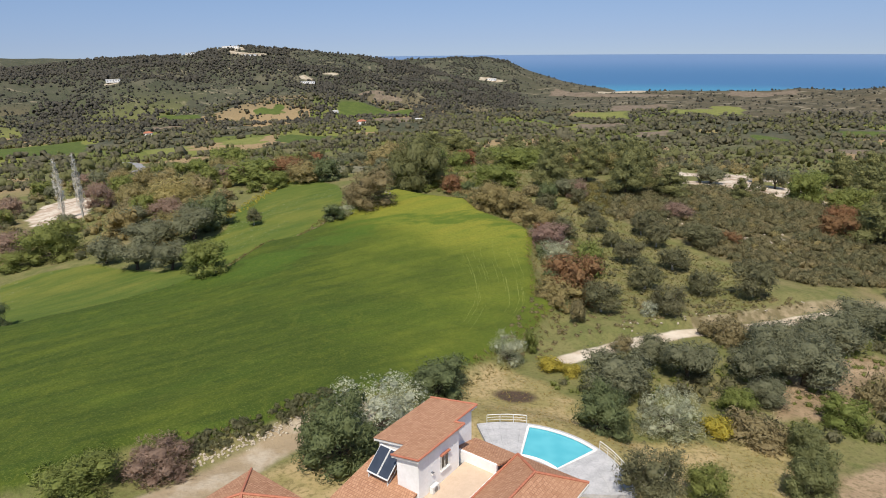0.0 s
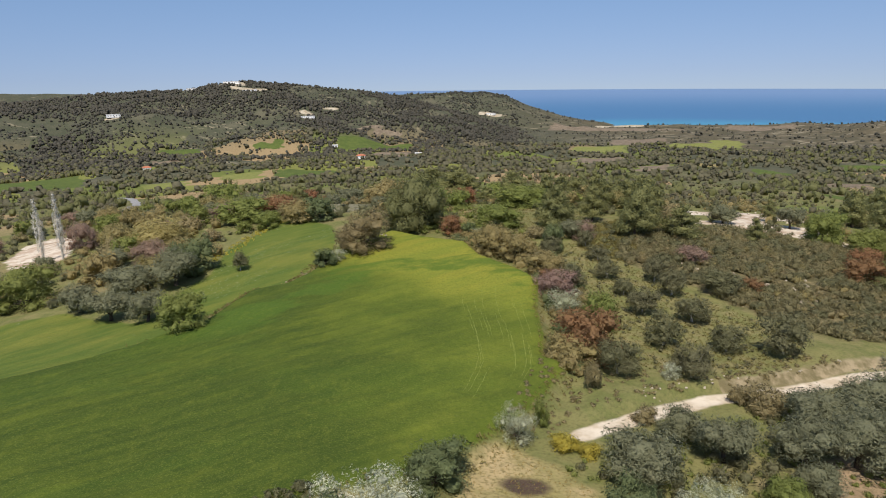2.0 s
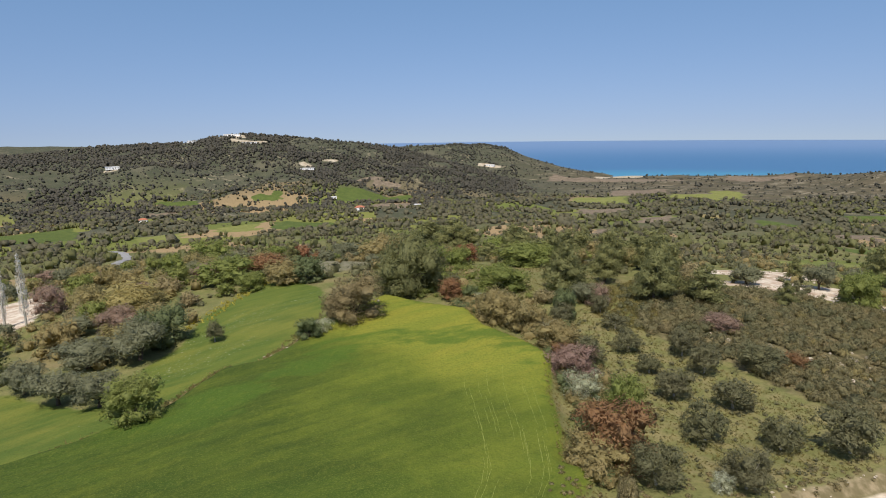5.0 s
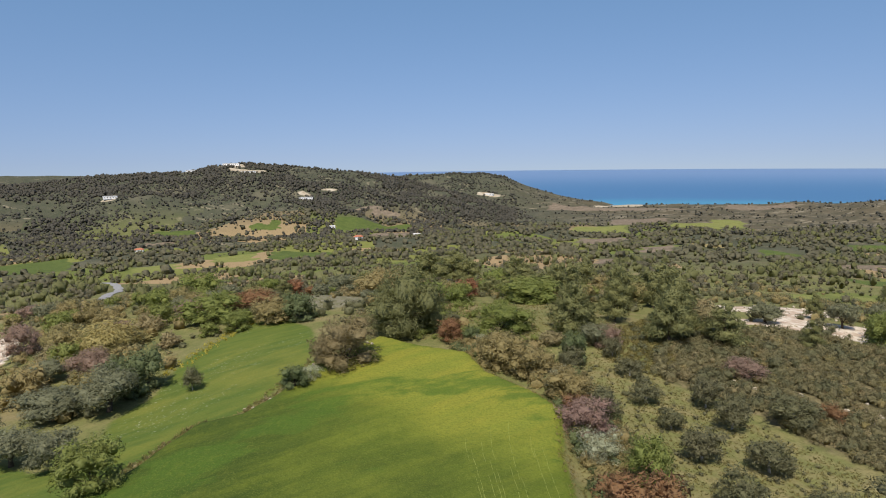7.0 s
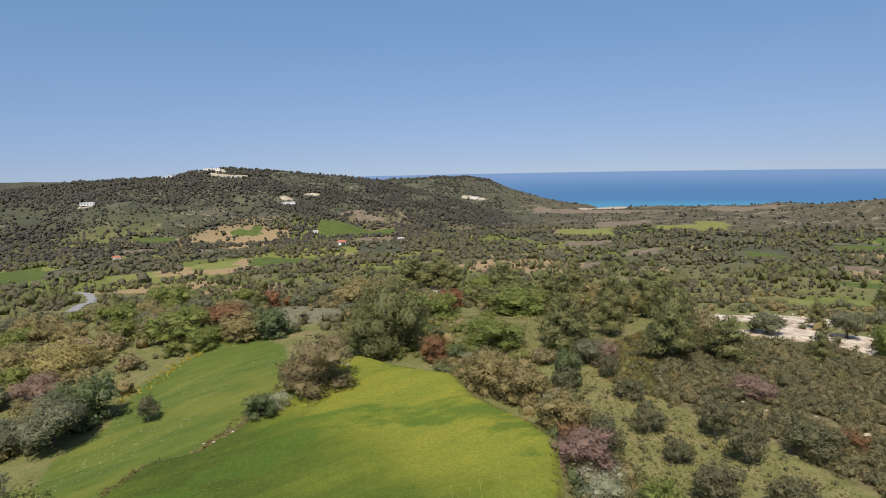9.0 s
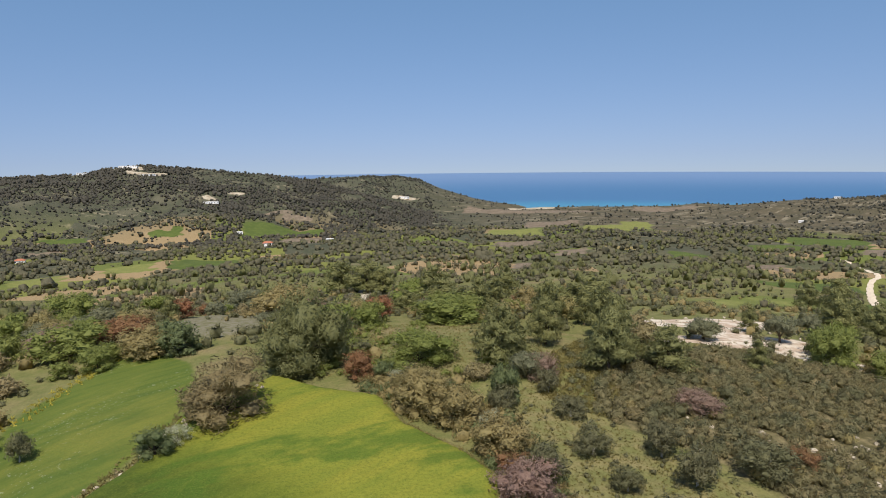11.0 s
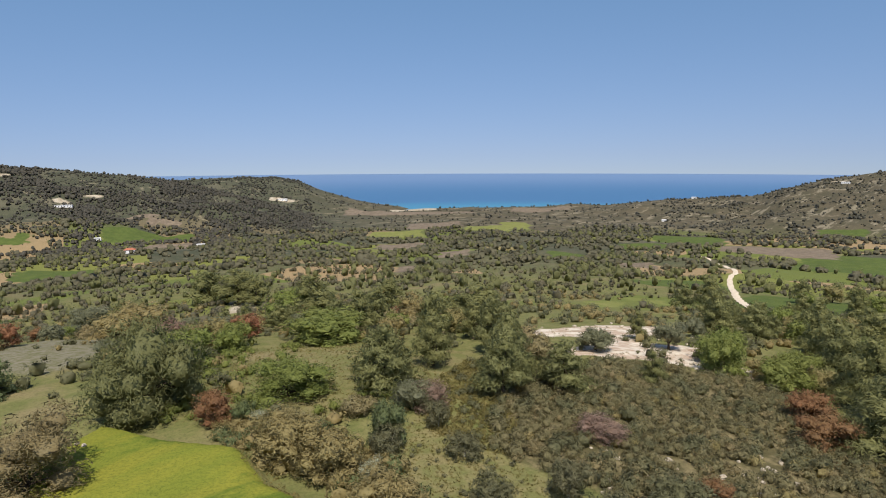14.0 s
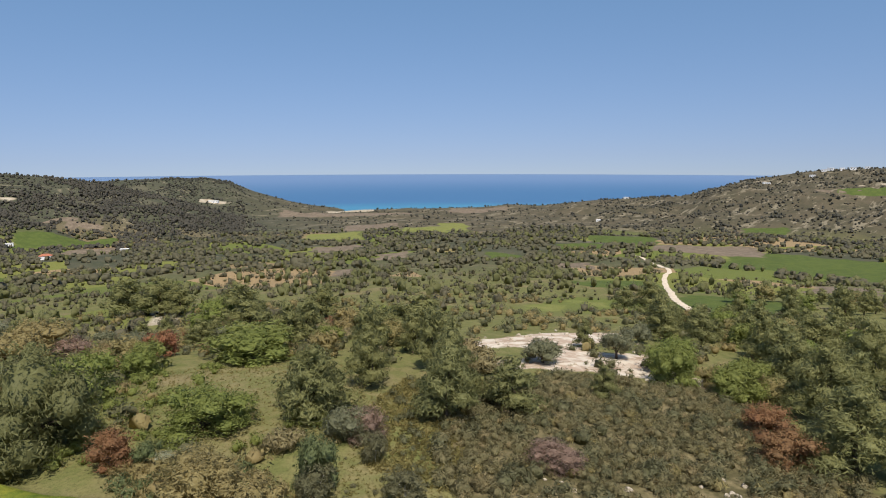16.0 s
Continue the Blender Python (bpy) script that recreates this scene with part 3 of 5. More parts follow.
def tube(path, radii, sides=6):
    verts, faces = [], []
    for i, (p, r) in enumerate(zip(path, radii)):
        p = Vector(p)
        d = (Vector(path[min(i + 1, len(path) - 1)]) - Vector(path[max(i - 1, 0)])).normalized()
        a = d.orthogonal().normalized()
        b = d.cross(a)
        for j in range(sides):
            q = 2 * math.pi * j / sides
            verts.append(tuple(p + a * (r * math.cos(q)) + b * (r * math.sin(q))))
            if i:
                s = (j + 1) % sides
                faces.append(((i - 1) * sides + j, (i - 1) * sides + s, i * sides + s, i * sides + j))
    faces.append(tuple(range(len(verts) - sides, len(verts))))
    return verts, faces


def trunk_mesh(rng, lobes, height, radius, material):
    """A tapered trunk with a limb up into each lobe."""
    verts, faces = [], []
    fork = Vector((rng.uniform(-0.04, 0.04), rng.uniform(-0.04, 0.04), height))
    runs = [([(0, 0, -0.08), tuple(fork * 0.5), tuple(fork)], [radius * 1.4, radius, radius * 0.85])]
    for l in lobes:
        tip = Vector(l[:3]) + Vector((0, 0, l[4] * 0.4))
        mid = fork.lerp(tip, 0.5) + Vector((rng.uniform(-0.03, 0.03), rng.uniform(-0.03, 0.03), 0.02))
        runs.append(([tuple(fork * 0.92), tuple(mid), tuple(tip)], [radius * 0.6, radius * 0.36, radius * 0.12]))
    for path, radii in runs:
        v, f = tube(path, radii, 5)
        faces += [tuple(i + len(verts) for i in q) for q in f]
        verts += v
    return mesh_of("trunk", verts, faces, material)


def round_lobes(rng, n, low=0.34, spread=0.3):
    """Lobes that fill a crown one unit wide and one unit high."""
    out = [(0, 0, 0.62, 0.3, 0.34)]
    for i in range(n):
        a = 2 * math.pi * i / n + rng.uniform(-0.4, 0.4)
        d, h = spread * rng.uniform(0.75, 1.1), rng.uniform(low, 0.74)
        out.append((d * math.cos(a), d * math.sin(a), h, rng.uniform(0.17, 0.25), rng.uniform(0.18, 0.27)))
    return out


def bush_lobes(rng, n):
    """Lobes of a crown that comes down to the ground."""
    out = [(0, 0, 0.6, 0.3, 0.36)]
    for i in range(n):
        a = 2 * math.pi * i / n + rng.uniform(-0.5, 0.5)
        d, h = 0.32 * rng.uniform(0.6, 1.15), rng.uniform(0.4, 0.78)
        out.append((d * math.cos(a), d * math.sin(a), h, rng.uniform(0.14, 0.23), rng.uniform(0.16, 0.25)))
        a += math.pi / n
        d = 0.33 * rng.uniform(0.8, 1.1)
        out.append((d * math.cos(a), d * math.sin(a), rng.uniform(0.14, 0.3), rng.uniform(0.13, 0.2), rng.uniform(0.14, 0.22)))
    return out


def pine_lobes(rng, n=9):
    out = []
    for i in range(n):
        h = 0.22 + 0.72 * i / (n - 1)
        d = 0.36 * (1 - h) ** 0.75 + 0.03
        a = i * 2.4 + rng.uniform(-0.4, 0.4)
        out.append((d * 0.8 * math.cos(a), d * 0.8 * math.sin(a), h, 0.1 + 0.5 * d, 0.1 + 0.02 * rng.uniform(-1, 1)))
        if i < n - 2:
            out.append((d * 0.8 * math.cos(a + 2.6), d * 0.8 * math.sin(a + 2.6), h + 0.03, 0.09 + 0.45 * d, 0.09))
    return out


# kind: name, label, category, leaves on a full crown, tuft size, heart, trunk height, trunk radius, tuft length, crown form
KINDS = {
    "olive": ("olive_tree", "old grey-green olive tree on rough grass", "tree", 3000, 0.031, 0.7, 0.22, 0.04, 1.0, "round"),
    "carob": ("carob_tree", "dense dark green carob tree with a rounded crown", "tree", 2500, 0.035, 0.72, 0.18, 0.04, 0.9, "bush"),
    "blossom": ("blossoming_tree", "almond tree covered in white spring blossom", "tree", 4200, 0.022, 0.34, 0.2, 0.03, 0.8, "bush"),
    "leafy": ("fig_tree", "fresh bright green leafy tree in spring", "tree", 2500, 0.035, 0.66, 0.16, 0.03, 0.9, "bush"),
    "broom": ("broom_shrub", "yellow flowering broom shrub", "shrub", 1100, 0.045, 0.6, 0.1, 0.02, 1.2, "low"),
    "heath": ("heath_shrub", "dry grey-brown heath shrub", "shrub", 1300, 0.045, 0.55, 0.1, 0.02, 1.3, "low"),
    "mastic": ("mastic_shrub", "feathery mid-green mastic shrub in a garden hedge", "shrub", 2300, 0.038, 0.66, 0.12, 0.02, 1.3, "bush"),
    "almond": ("orchard_tree", "small grey-green orchard tree with sparse leaves", "tree", 2100, 0.034, 0.5, 0.22, 0.03, 1.1, "round"),
    "rust": ("rust_shrub", "terebinth shrub with rusty red spring foliage", "shrub", 2300, 0.034, 0.62, 0.12, 0.03, 0.9, "bush"),
    "mauve": ("bare_shrub", "leafless mauve-grey thicket of fine twigs", "shrub", 4200, 0.019, 0.5, 0.1, 0.02, 1.7, "bush"),
    "brownoak": ("oak_shrub", "brownish green oak with new leaves", "tree", 2500, 0.034, 0.66, 0.16, 0.03, 0.9, "bush"),
    "thicket": ("hawthorn_thicket", "broad brown hawthorn thicket with few leaves on the field bank", "shrub", 3400, 0.024, 0.62, 0.12, 0.03, 1.5, "bush"),
    "oldpine": ("umbrella_pine", "large old dark green pine with a dense crown by the field", "tree", 3600, 0.026, 0.72, 0.3, 0.035, 1.1, "bush"),
    "pine": ("pine_tree", "green conical pine tree with layered boughs", "tree", 2800, 0.028, 0.6, 0.5, 0.03, 1.2, "pine"),
    "poplar": ("poplar_tree", "tall leafless pale grey poplar", "tree", 520, 0.022, 0.0, 0.6, 0.05, 2.6, "poplar"),
    "reed": ("reed_bed", "patch of dry yellowish reeds", "reeds", 2600, 0.03, 0.75, 0.05, 0.01, 1.8, "low"),
}
VARIANTS = {}


def variant(kind, seed, thin=1.0):
    """A tree one metre high and wide, made once and copied."""
    key = (kind, seed, thin)
    if key not in VARIANTS:
        name, label, category, count, size, core, stem, radius, long, form = KINDS[kind]
        rng = np.random.default_rng(seed * 31 + len(kind) * 7 + ord(kind[0]))
        if form == "pine":
            lobes = pine_lobes(rng)
        elif form == "poplar":
            lobes = [(0, 0, 0.2 + 0.1 * i, 0.12 + 0.14 * math.sin(math.pi * min(1, i / 8 + 0.15)), 0.1) for i in range(9)]
        elif form == "low":
            lobes = [(x, y, z * 0.75, rx * 1.1, rz) for x, y, z, rx, rz in round_lobes(rng, 6, 0.3, 0.28)]
        elif form == "bush":
            lobes = bush_lobes(rng, 7)
        else:
            lobes = round_lobes(rng, 9, 0.3)
        size = size / math.sqrt(thin)
        crown = crown_mesh("crown", rng, lobes, int(count * thin), size, LEAF[kind], core, long, 1.2 if kind in ("mauve", "poplar", "heath", "thicket") else 0.6, {"poplar": 0.55}.get(kind, 1.0))
        stem_mesh = trunk_mesh(rng, lobes[::2] if form != "poplar" else lobes[-1:], stem, radius, PALE_BARK if kind in ("poplar", "almond", "mauve") else BARK)
        VARIANTS[key] = (stem_mesh, crown)
    return VARIANTS[key]


def plant(kind, x, y, width, height, seed, thin=1.0, group=""):
    name, label, category = KINDS[kind][:3]
    stem, crown = variant(kind, seed, thin)
    tree = new(name)
    tree.matrix_world = pose(x, y, lay(x, y) - 0.05 - (0.05 * height if KINDS[kind][9] in ("bush", "low") else 0.0), 0, 0, (x * 37 + y * 91) % 360) @ Matrix.Diagonal((width, width, height * 1.04, 1))
    tagged(tree, label, category, group)
    part("trunk", stem, tree)
    part("crown", crown, tree)
    return tree


PLANTS = {
    "carob": [(-12.1, 49.5, 7.9, 6.5), (-4.2, 64.4, 7.0, 4.1), (12.7, 56.9, 5.9, 5.0), (-64.4, 151.1, 10.2, 8.1), (-31.8, 142.0, 5.2, 3.8), (-45.4, 197.1, 10.6, 6.8), (-1.5, 167.4, 4.0, 3.8), (-53.1, 210.2, 8.6, 5.1), (17.8, 157.4, 5.9, 6.4), (-76, 91, 5, 4.5)],
    "blossom": [(-9.6, 55.2, 9.4, 5.2), (4.3, 74.4, 4.3, 4.1), (19.9, 59.2, 6.9, 4.4), (15.7, 118.5, 6.5, 4.4), (26.3, 92.5, 2.7, 2.3), (-29.7, 144.7, 3.9, 2.6), (0.4, 166.3, 3.2, 2.6), (14.4, 148.7, 4.3, 2.2), (6.8, 160.6, 3.8, 2.7)],
    "leafy": [(-48.4, 109.4, 8.1, 6.0), (-34.1, 45.4, 7.0, 2.7), (19.3, 46.0, 3.8, 3.3), (7.3, 78.7, 2.0, 3.3), (28.8, 64.4, 4.4, 3.0), (40.4, 63.6, 5.4, 3.3), (20.8, 113.2, 6.3, 6.1), (-96.6, 138.4, 14.1, 8.7), (-102.8, 133.6, 9.0, 3.8), (-59.1, 189.3, 7.0, 4.8), (5.5, 178.6, 14.0, 6.3), (-4.6, 219.9, 8.6, 5.9), (16.2, 224.9, 19.1, 6.9), (12.8, 347.5, 22.8, 11.2), (-17.0, 202.7, 9.1, 7.2), (-95.6, 329.5, 12.7, 6.8), (-111.8, 292.4, 18.2, 10.2), (-70.8, 204.1, 17.1, 7.3), (-59.9, 195.4, 6.0, 4.3), (95.2, 186.4, 10.0, 7.9), (-12.3, 199.7, 10.2, 8.4), (-5.7, 214.5, 7.2, 4.8), (15.4, 217.2, 15.6, 6.5), (97.7, 171.1, 10.4, 6.7), (90.6, 179.0, 9.3, 8.1), (108.8, 177.9, 8.9, 5.6)],
    "broom": [(9.6, 73.6, 3.6, 1.8), (11.8, 72.2, 2.9, 1.5), (25.2, 59.5, 3.9, 2.1)],
    "olive": [(16.1, 67.6, 10.1, 6.1), (26.0, 72.2, 7.7, 6.1), (22.6, 76.4, 6.8, 4.8), (35.0, 73.3, 9.3, 6.6), (40.3, 72.7, 10.2, 7.9), (41.5, 81.6, 11.1, 6.2), (51.0, 88.0, 12.1, 6.3), (59.3, 93.5, 10.1, 6.8), (33.2, 67.4, 5.8, 3.9), (-79.0, 129.1, 6.8, 5.7), (-68.9, 122.8, 8.8, 5.6), (-60.0, 119.5, 7.4, 5.5), (-74.5, 140.7, 11.3, 5.5), (-65.1, 142.3, 11.1, 7.5), (-65.5, 348.3, 15.7, 8.2), (71.3, 196.2, 8.3, 5.0), (91.8, 199.5, 7.5, 6.3), (23.6, 167.9, 6.6, 4.4), (109.3, 214.5, 6.0, 4.9)],
    "heath": [(28.8, 59.1, 6.5, 2.7), (36.1, 85.4, 5.2, 3.5), (47.1, 69.3, 4.8, 4.5), (15.0, 87.9, 2.5, 3.5), (20.0, 81.1, 3.2, 2.1), (34.3, 88.5, 3.6, 2.4), (-119.1, 155.3, 7, 4.5), (15.0, 167.8, 5.7, 3.1), (36.9, 150.9, 3.0, 2.0)],
    "mastic": [(29.0, 48.8, 4.2, 3.4), (31.4, 52.8, 3.6, 3.2), (32.6, 56.8, 3.6, 3.2)],
    "almond": [(14.2, 44.6, 5.6, 4.6), (19.4, 93.4, 6.2, 4.6), (29.5, 120.2, 5.6, 4.7), (29.4, 106.7, 6.1, 5.2), (37.5, 118.0, 6.2, 4.0), (37.7, 131.0, 5.5, 5.2), (38.7, 105.5, 5.7, 4.2), (47.2, 105.0, 7.4, 5.8), (29.5, 93.7, 5.9, 4.6), (26.8, 139.2, 5.5, 4.0), (47.7, 133.0, 7.6, 4.5), (-52.9, 148.9, 3.9, 4.3), (25.1, 167.1, 5.1, 3.7), (26.1, 160.8, 3.9, 3.7), (17.0, 153.4, 5.0, 4.3), (18.3, 132.8, 6.8, 4.8), (36.6, 139.0, 5.3, 4.9), (28.3, 130.0, 4.1, 3.1), (27.4, 151.7, 5.5, 3.2)],
    "rust": [(16.0, 99.7, 10.2, 7.6), (15.1, 133.2, 4.8, 3.3), (-60.7, 214.1, 11.6, 6.1), (-5.8, 169.0, 6.0, 4.9), (-65.2, 214.8, 13.5, 5.0), (54.9, 135.6, 4.5, 3.3), (88.1, 155.1, 8.1, 5.4), (82.6, 146.9, 8.4, 5.4)],
    "mauve": [(15.1, 127.5, 9.2, 5.0), (-116.3, 192.6, 9.9, 8.3), (-81.2, 164.1, 9.7, 5.8), (26.7, 167.4, 6.2, 4.7), (48.6, 152.9, 7.9, 3.1), (-23.1, 251.4, 9.2, 5.5), (-28.4, 48.7, 6.4, 3.1)],
    "brownoak": [(4.4, 158.8, 8.4, 5.3), (9.5, 150.8, 9.4, 5.8), (13.9, 140.3, 8.8, 5.0), (-52.1, 195.8, 10.6, 6.5), (4.2, 155.2, 9.9, 6.4), (-34.4, 264.2, 11.1, 10.5), (-32.5, 257.8, 20.4, 9.5), (2.9, 162.9, 7.7, 3.8), (99.7, 177.5, 7.3, 4.3), (14.2, 97.30000000000001, 8.4, 4.6)],
    "pine": [(21.9, 180.8, 12.3, 9.2), (43.0, 176.5, 10.2, 12.0), (47.6, 197.1, 7.9, 11.5), (35.9, 202.4, 8.0, 11.6), (51.7, 230.6, 14.3, 8.6), (20.2, 342.8, 20.0, 16.4), (-11.9, 402.0, 24.0, 16.7), (90.3, 210.2, 4.7, 6.9), (167.9, 300.0, 10.4, 9.8), (71.6, 174.9, 5.0, 6.0), (20.7, 176.5, 9.7, 11.0), (32.9, 189.7, 8.6, 9.1), (39.7, 170.1, 9.6, 10.9), (52.0, 172.4, 10.2, 8.6), (55.4, 228.0, 16.3, 10.4), (48.5, 324.9, 17.4, 11.9), (18.7, 283.2, 16.0, 11.4), (125.5, 210.4, 9.4, 8.8), (171.5, 288.2, 14.0, 13.2), (116.1, 174.7, 11.6, 10.9), (107.2, 159.9, 13.8, 13.0), (137.5, 174.8, 12.9, 15.2), (91.6, 142.9, 14.5, 12.5), (136.1, 200.4, 11.0, 8.7), (157.6, 203.6, 13.8, 11.2), (-3.3, 394.4, 16.5, 12.8), (-25.9, 413.1, 23.2, 16.0)],
    "thicket": [(-25.4, 152.4, 13.6, 8.6)],
    "oldpine": [(-16.0, 176.6, 16.4, 15.0)],
    "poplar": [(-122.2, 182.7, 4.9, 17.6), (-115.9, 182.1, 4.8, 18.2)],
    "reed": [(-89.7, 186.5, 21.5, 7.7)],
}
taken = []
for kind, rows in PLANTS.items():
    for i, (x, y, w, h) in enumerate(rows):
        w, h = (w * 0.82, h * 0.78) if kind == "olive" and y < 100 else (w, h)
        plant(kind, x, y, w, h, i % (2 if y < 96 else 3), 1.0 if kind == "poplar" else 1.6 if y < 96 or w > 12.5 and y < 185 else 0.95 if y < 190 else 0.62)
        taken.append((x, y, w))


def free(x, y, gap):
    """Whether open ground is left for a tree here."""
    for poly, rim in ((FIELD, 1.0), (LOWER_FIELD, 1.5), (ROCK_FLAT, 1.0), (ROCK_WEST, 7.0), (LAWN, 1.0), (STONY, 0.0), (MEADOW, 1.5), (TURF, 0.0)):
        if float(inside(poly, np.array(x), np.array(y))) > -rim:
            return False
    for line, rim in ((TRACK, 3.5), (DRIVE, 3.5), (PATH_EAST, 6.0), (ROAD_WEST, 8.0)):
        if float(beside(line, np.array(x), np.array(y))) < rim:
            return False
    return all((x - a) ** 2 + (y - b) ** 2 > (gap + 0.42 * w) ** 2 for a, b, w in taken)


# woods and hedges of the middle distance: outline, number, kinds, width range
STANDS = [
    ([(96, 140), (100, 176), (106, 186), (120, 234), (185, 270), (210, 200), (150, 120), (110, 118)], 60, ["pine", "pine", "pine", "leafy", "brownoak"], (6, 10)),
    ([(30, 178), (60, 192), (62, 214), (64, 232), (60, 262), (20, 250), (24, 210)], 22, ["pine", "pine", "leafy", "brownoak", "heath"], (5, 9)),
    ([(-50, 205), (-18, 210), (24, 226), (60, 266), (30, 330), (-60, 330), (-90, 260)], 60, ["leafy", "pine", "brownoak", "olive", "rust", "heath"], (5, 9)),
    ([(-62, 140), (-66, 200), (-50, 225), (-95, 270), (-170, 260), (-165, 170), (-105, 140)], 80, ["brownoak", "leafy", "olive", "heath", "leafy", "brownoak", "mauve"], (5, 9)),
    ([(125, 235), (190, 275), (255, 330), (330, 330), (330, 230), (215, 190)], 45, ["pine", "pine", "brownoak", "leafy"], (7, 11)),
    ([(62, 92), (64, 112), (80, 118), (100, 116), (110, 90), (80, 70), (62, 76)], 16, ["olive", "heath", "almond"], (5, 8)),
]
rng = np.random.default_rng(5)
for outline, number, kinds, (small, large) in STANDS:
    px, py = [p[0] for p in outline], [p[1] for p in outline]
    made = 0
    for attempt in range(number * 12):
        x, y, w = rng.uniform(min(px), max(px)), rng.uniform(min(py), max(py)), rng.uniform(small, large)
        if made < number and float(inside(outline, np.array(x), np.array(y))) > 0 and free(x, y, w * 0.3):
            kind = kinds[rng.integers(len(kinds))]
            tall = {"pine": 1.1, "heath": 0.55, "mauve": 0.65, "olive": 0.7}.get(kind, 0.75) * rng.uniform(0.85, 1.15)
            plant(kind, x, y, w, w * tall, int(rng.integers(3)), 0.36)
            taken.append((x, y, w))
            made += 1


def clumps(name, label, category, spots, material, leaves, rings, sides, rough=0.42):
    """Many bushes that nobody could count, in one mesh."""
    r = np.random.default_rng(len(spots))
    verts, faces, shade, base = [], [], [], 0
    shapes = [lump(r, rings, sides, rough) for _ in range(8)]
    for i, (x, y, z, w, h) in enumerate(spots):
        v, f = shapes[i % 8]
        a = r.uniform(0, 6.28)
        c, s = math.cos(a), math.sin(a)
        hart = 0.29 if leaves else 0.5
        p = np.stack([(v[:, 0] * c - v[:, 1] * s) * w * hart, (v[:, 0] * s + v[:, 1] * c) * w * hart, (v[:, 2] + 0.8) * h * (0.36 if leaves else 0.5)], -1) + (x, y, z)
        verts.append(p), shade.append(unit(unit(p - (x, y, z + 0.3 * h)) + r.normal(0, 0.45, p.shape)))
        faces += [tuple(q + base for q in g) for g in f]
        base += len(p)
        if leaves:
            d = r.normal(0, 1, (leaves, 3))
            d /= np.linalg.norm(d, axis=1)[:, None]
            d[:, 2] = np.abs(d[:, 2]) * 1.0 - 0.15
            q, g = tufts(r, d * (w * 0.48, w * 0.48, h * 0.52) * r.uniform(0.75, 1.1, (leaves, 1)) + (x, y, z + h * 0.38), d, w * 0.085 + 0.1, 1.0, 0.5)
            verts.append(q), shade.append(unit(np.repeat(d, 6, 0) + (0, 0, 0.2) + r.normal(0, 0.4, (len(q), 3))))
            faces += [tuple(j + base for j in t) for t in g]
            base += len(q)
    return tagged(new(name, mesh_of(name, np.concatenate(verts).tolist(), faces, material, normals=np.concatenate(shade))), label, category, kind="stuff")


def scatter(outline, number, seed, size, keep=None, tall=(0.55, 0.9), gap=0.0):
    r = np.random.default_rng(seed)
    px, py = [p[0] for p in outline], [p[1] for p in outline]
    x, y = r.uniform(min(px), max(px), number * 4), r.uniform(min(py), max(py), number * 4)
    ok = inside(outline, x, y) > 0
    if keep is not None:
        ok &= keep(x, y)
    x, y = x[ok][:number], y[ok][:number]
    w = r.uniform(size[0], size[1], len(x))
    return np.stack([x, y, ground_z(x, y), w, w * r.uniform(tall[0], tall[1], len(x))], -1)


clumps("scrub", "dense dark low garrigue scrub on the slope", "scrub", scatter(SCRUB, 1250, 1, (0.8, 2.9), lambda x, y: wave(x, y, 17, 9) > -0.8), LEAF["scrub"], 66, 3, 5)
clumps("grey_scrub", "grey-green bushes in the garrigue scrub", "scrub", scatter(SCRUB, 330, 41, (1.0, 3.4), lambda x, y: wave(x, y, 23, 5) > -0.5), LEAF["almond"], 80, 3, 5)
clumps("brown_scrub", "dry brown bushes in the garrigue scrub", "scrub", scatter(SCRUB, 300, 42, (0.8, 2.4), lambda x, y: wave(x, y, 14, 3) > -0.2), LEAF["heath"], 60, 3, 5)
clumps("green_scrub", "fresh green bushes in the garrigue scrub", "scrub", scatter(SCRUB, 120, 43, (0.8, 2.6)), LEAF["brownoak"], 66, 3, 5)
BANK_LAND = [(6, 74), (14, 78), (24, 86), (36, 92), (48, 98), (58, 103), (50, 106), (38, 100), (24, 96), (15, 92), (12, 100), (8, 92), (3, 78)]
GROVE = [(8, 68), (14, 76), (30, 87), (50, 96), (64, 98), (66, 80), (48, 62), (36, 58), (22, 60), (15, 66)]
clumps("weeds", "rough weeds and low bushes on the bank", "weeds", scatter(BANK_LAND, 240, 31, (0.3, 0.9), lambda x, y: (above_track(x, y) > 2.6) | (above_track(x, y) < -8), (0.3, 0.5)), LEAF["heath"], 34, 3, 5)
clumps("drive_weeds", "dry grey-green weeds along the stone edging of the drive", "weeds", scatter([(-26.8, 50.6), (-24.6, 52.6), (-20.0, 56.6), (-15.6, 61.0), (-14.2, 60.6), (-18.6, 55.6), (-22.6, 52.0), (-25.6, 49.8)], 170, 44, (0.35, 0.95), None, (0.45, 0.75)), LEAF["almond"], 44, 3, 5)
clumps("green_weeds", "fresh green weeds under the olive trees", "weeds", scatter(GROVE, 420, 32, (0.3, 1.1), lambda x, y: above_track(x, y) < -5), LEAF["leafy"], 30, 3, 5)
clumps("grove_bushes", "grey-green bushes between the olive trees", "weeds", scatter(GROVE, 90, 33, (1.0, 2.6), lambda x, y: (above_track(x, y) < -6) & (inside(BARE, x, y) < -1)), LEAF["almond"], 60, 3, 6)
clumps("orchard_weeds", "low weeds and saplings among the orchard trees", "weeds", scatter(TURF, 260, 34, (0.3, 1.1)), LEAF["almond"], 24, 3, 5)
HEDGE = [(9, 92), (15, 92), (20, 104), (21, 130), (18, 150), (8, 166), (-6, 168), (-4, 160), (6, 152), (12, 138), (13, 118), (12, 100)]
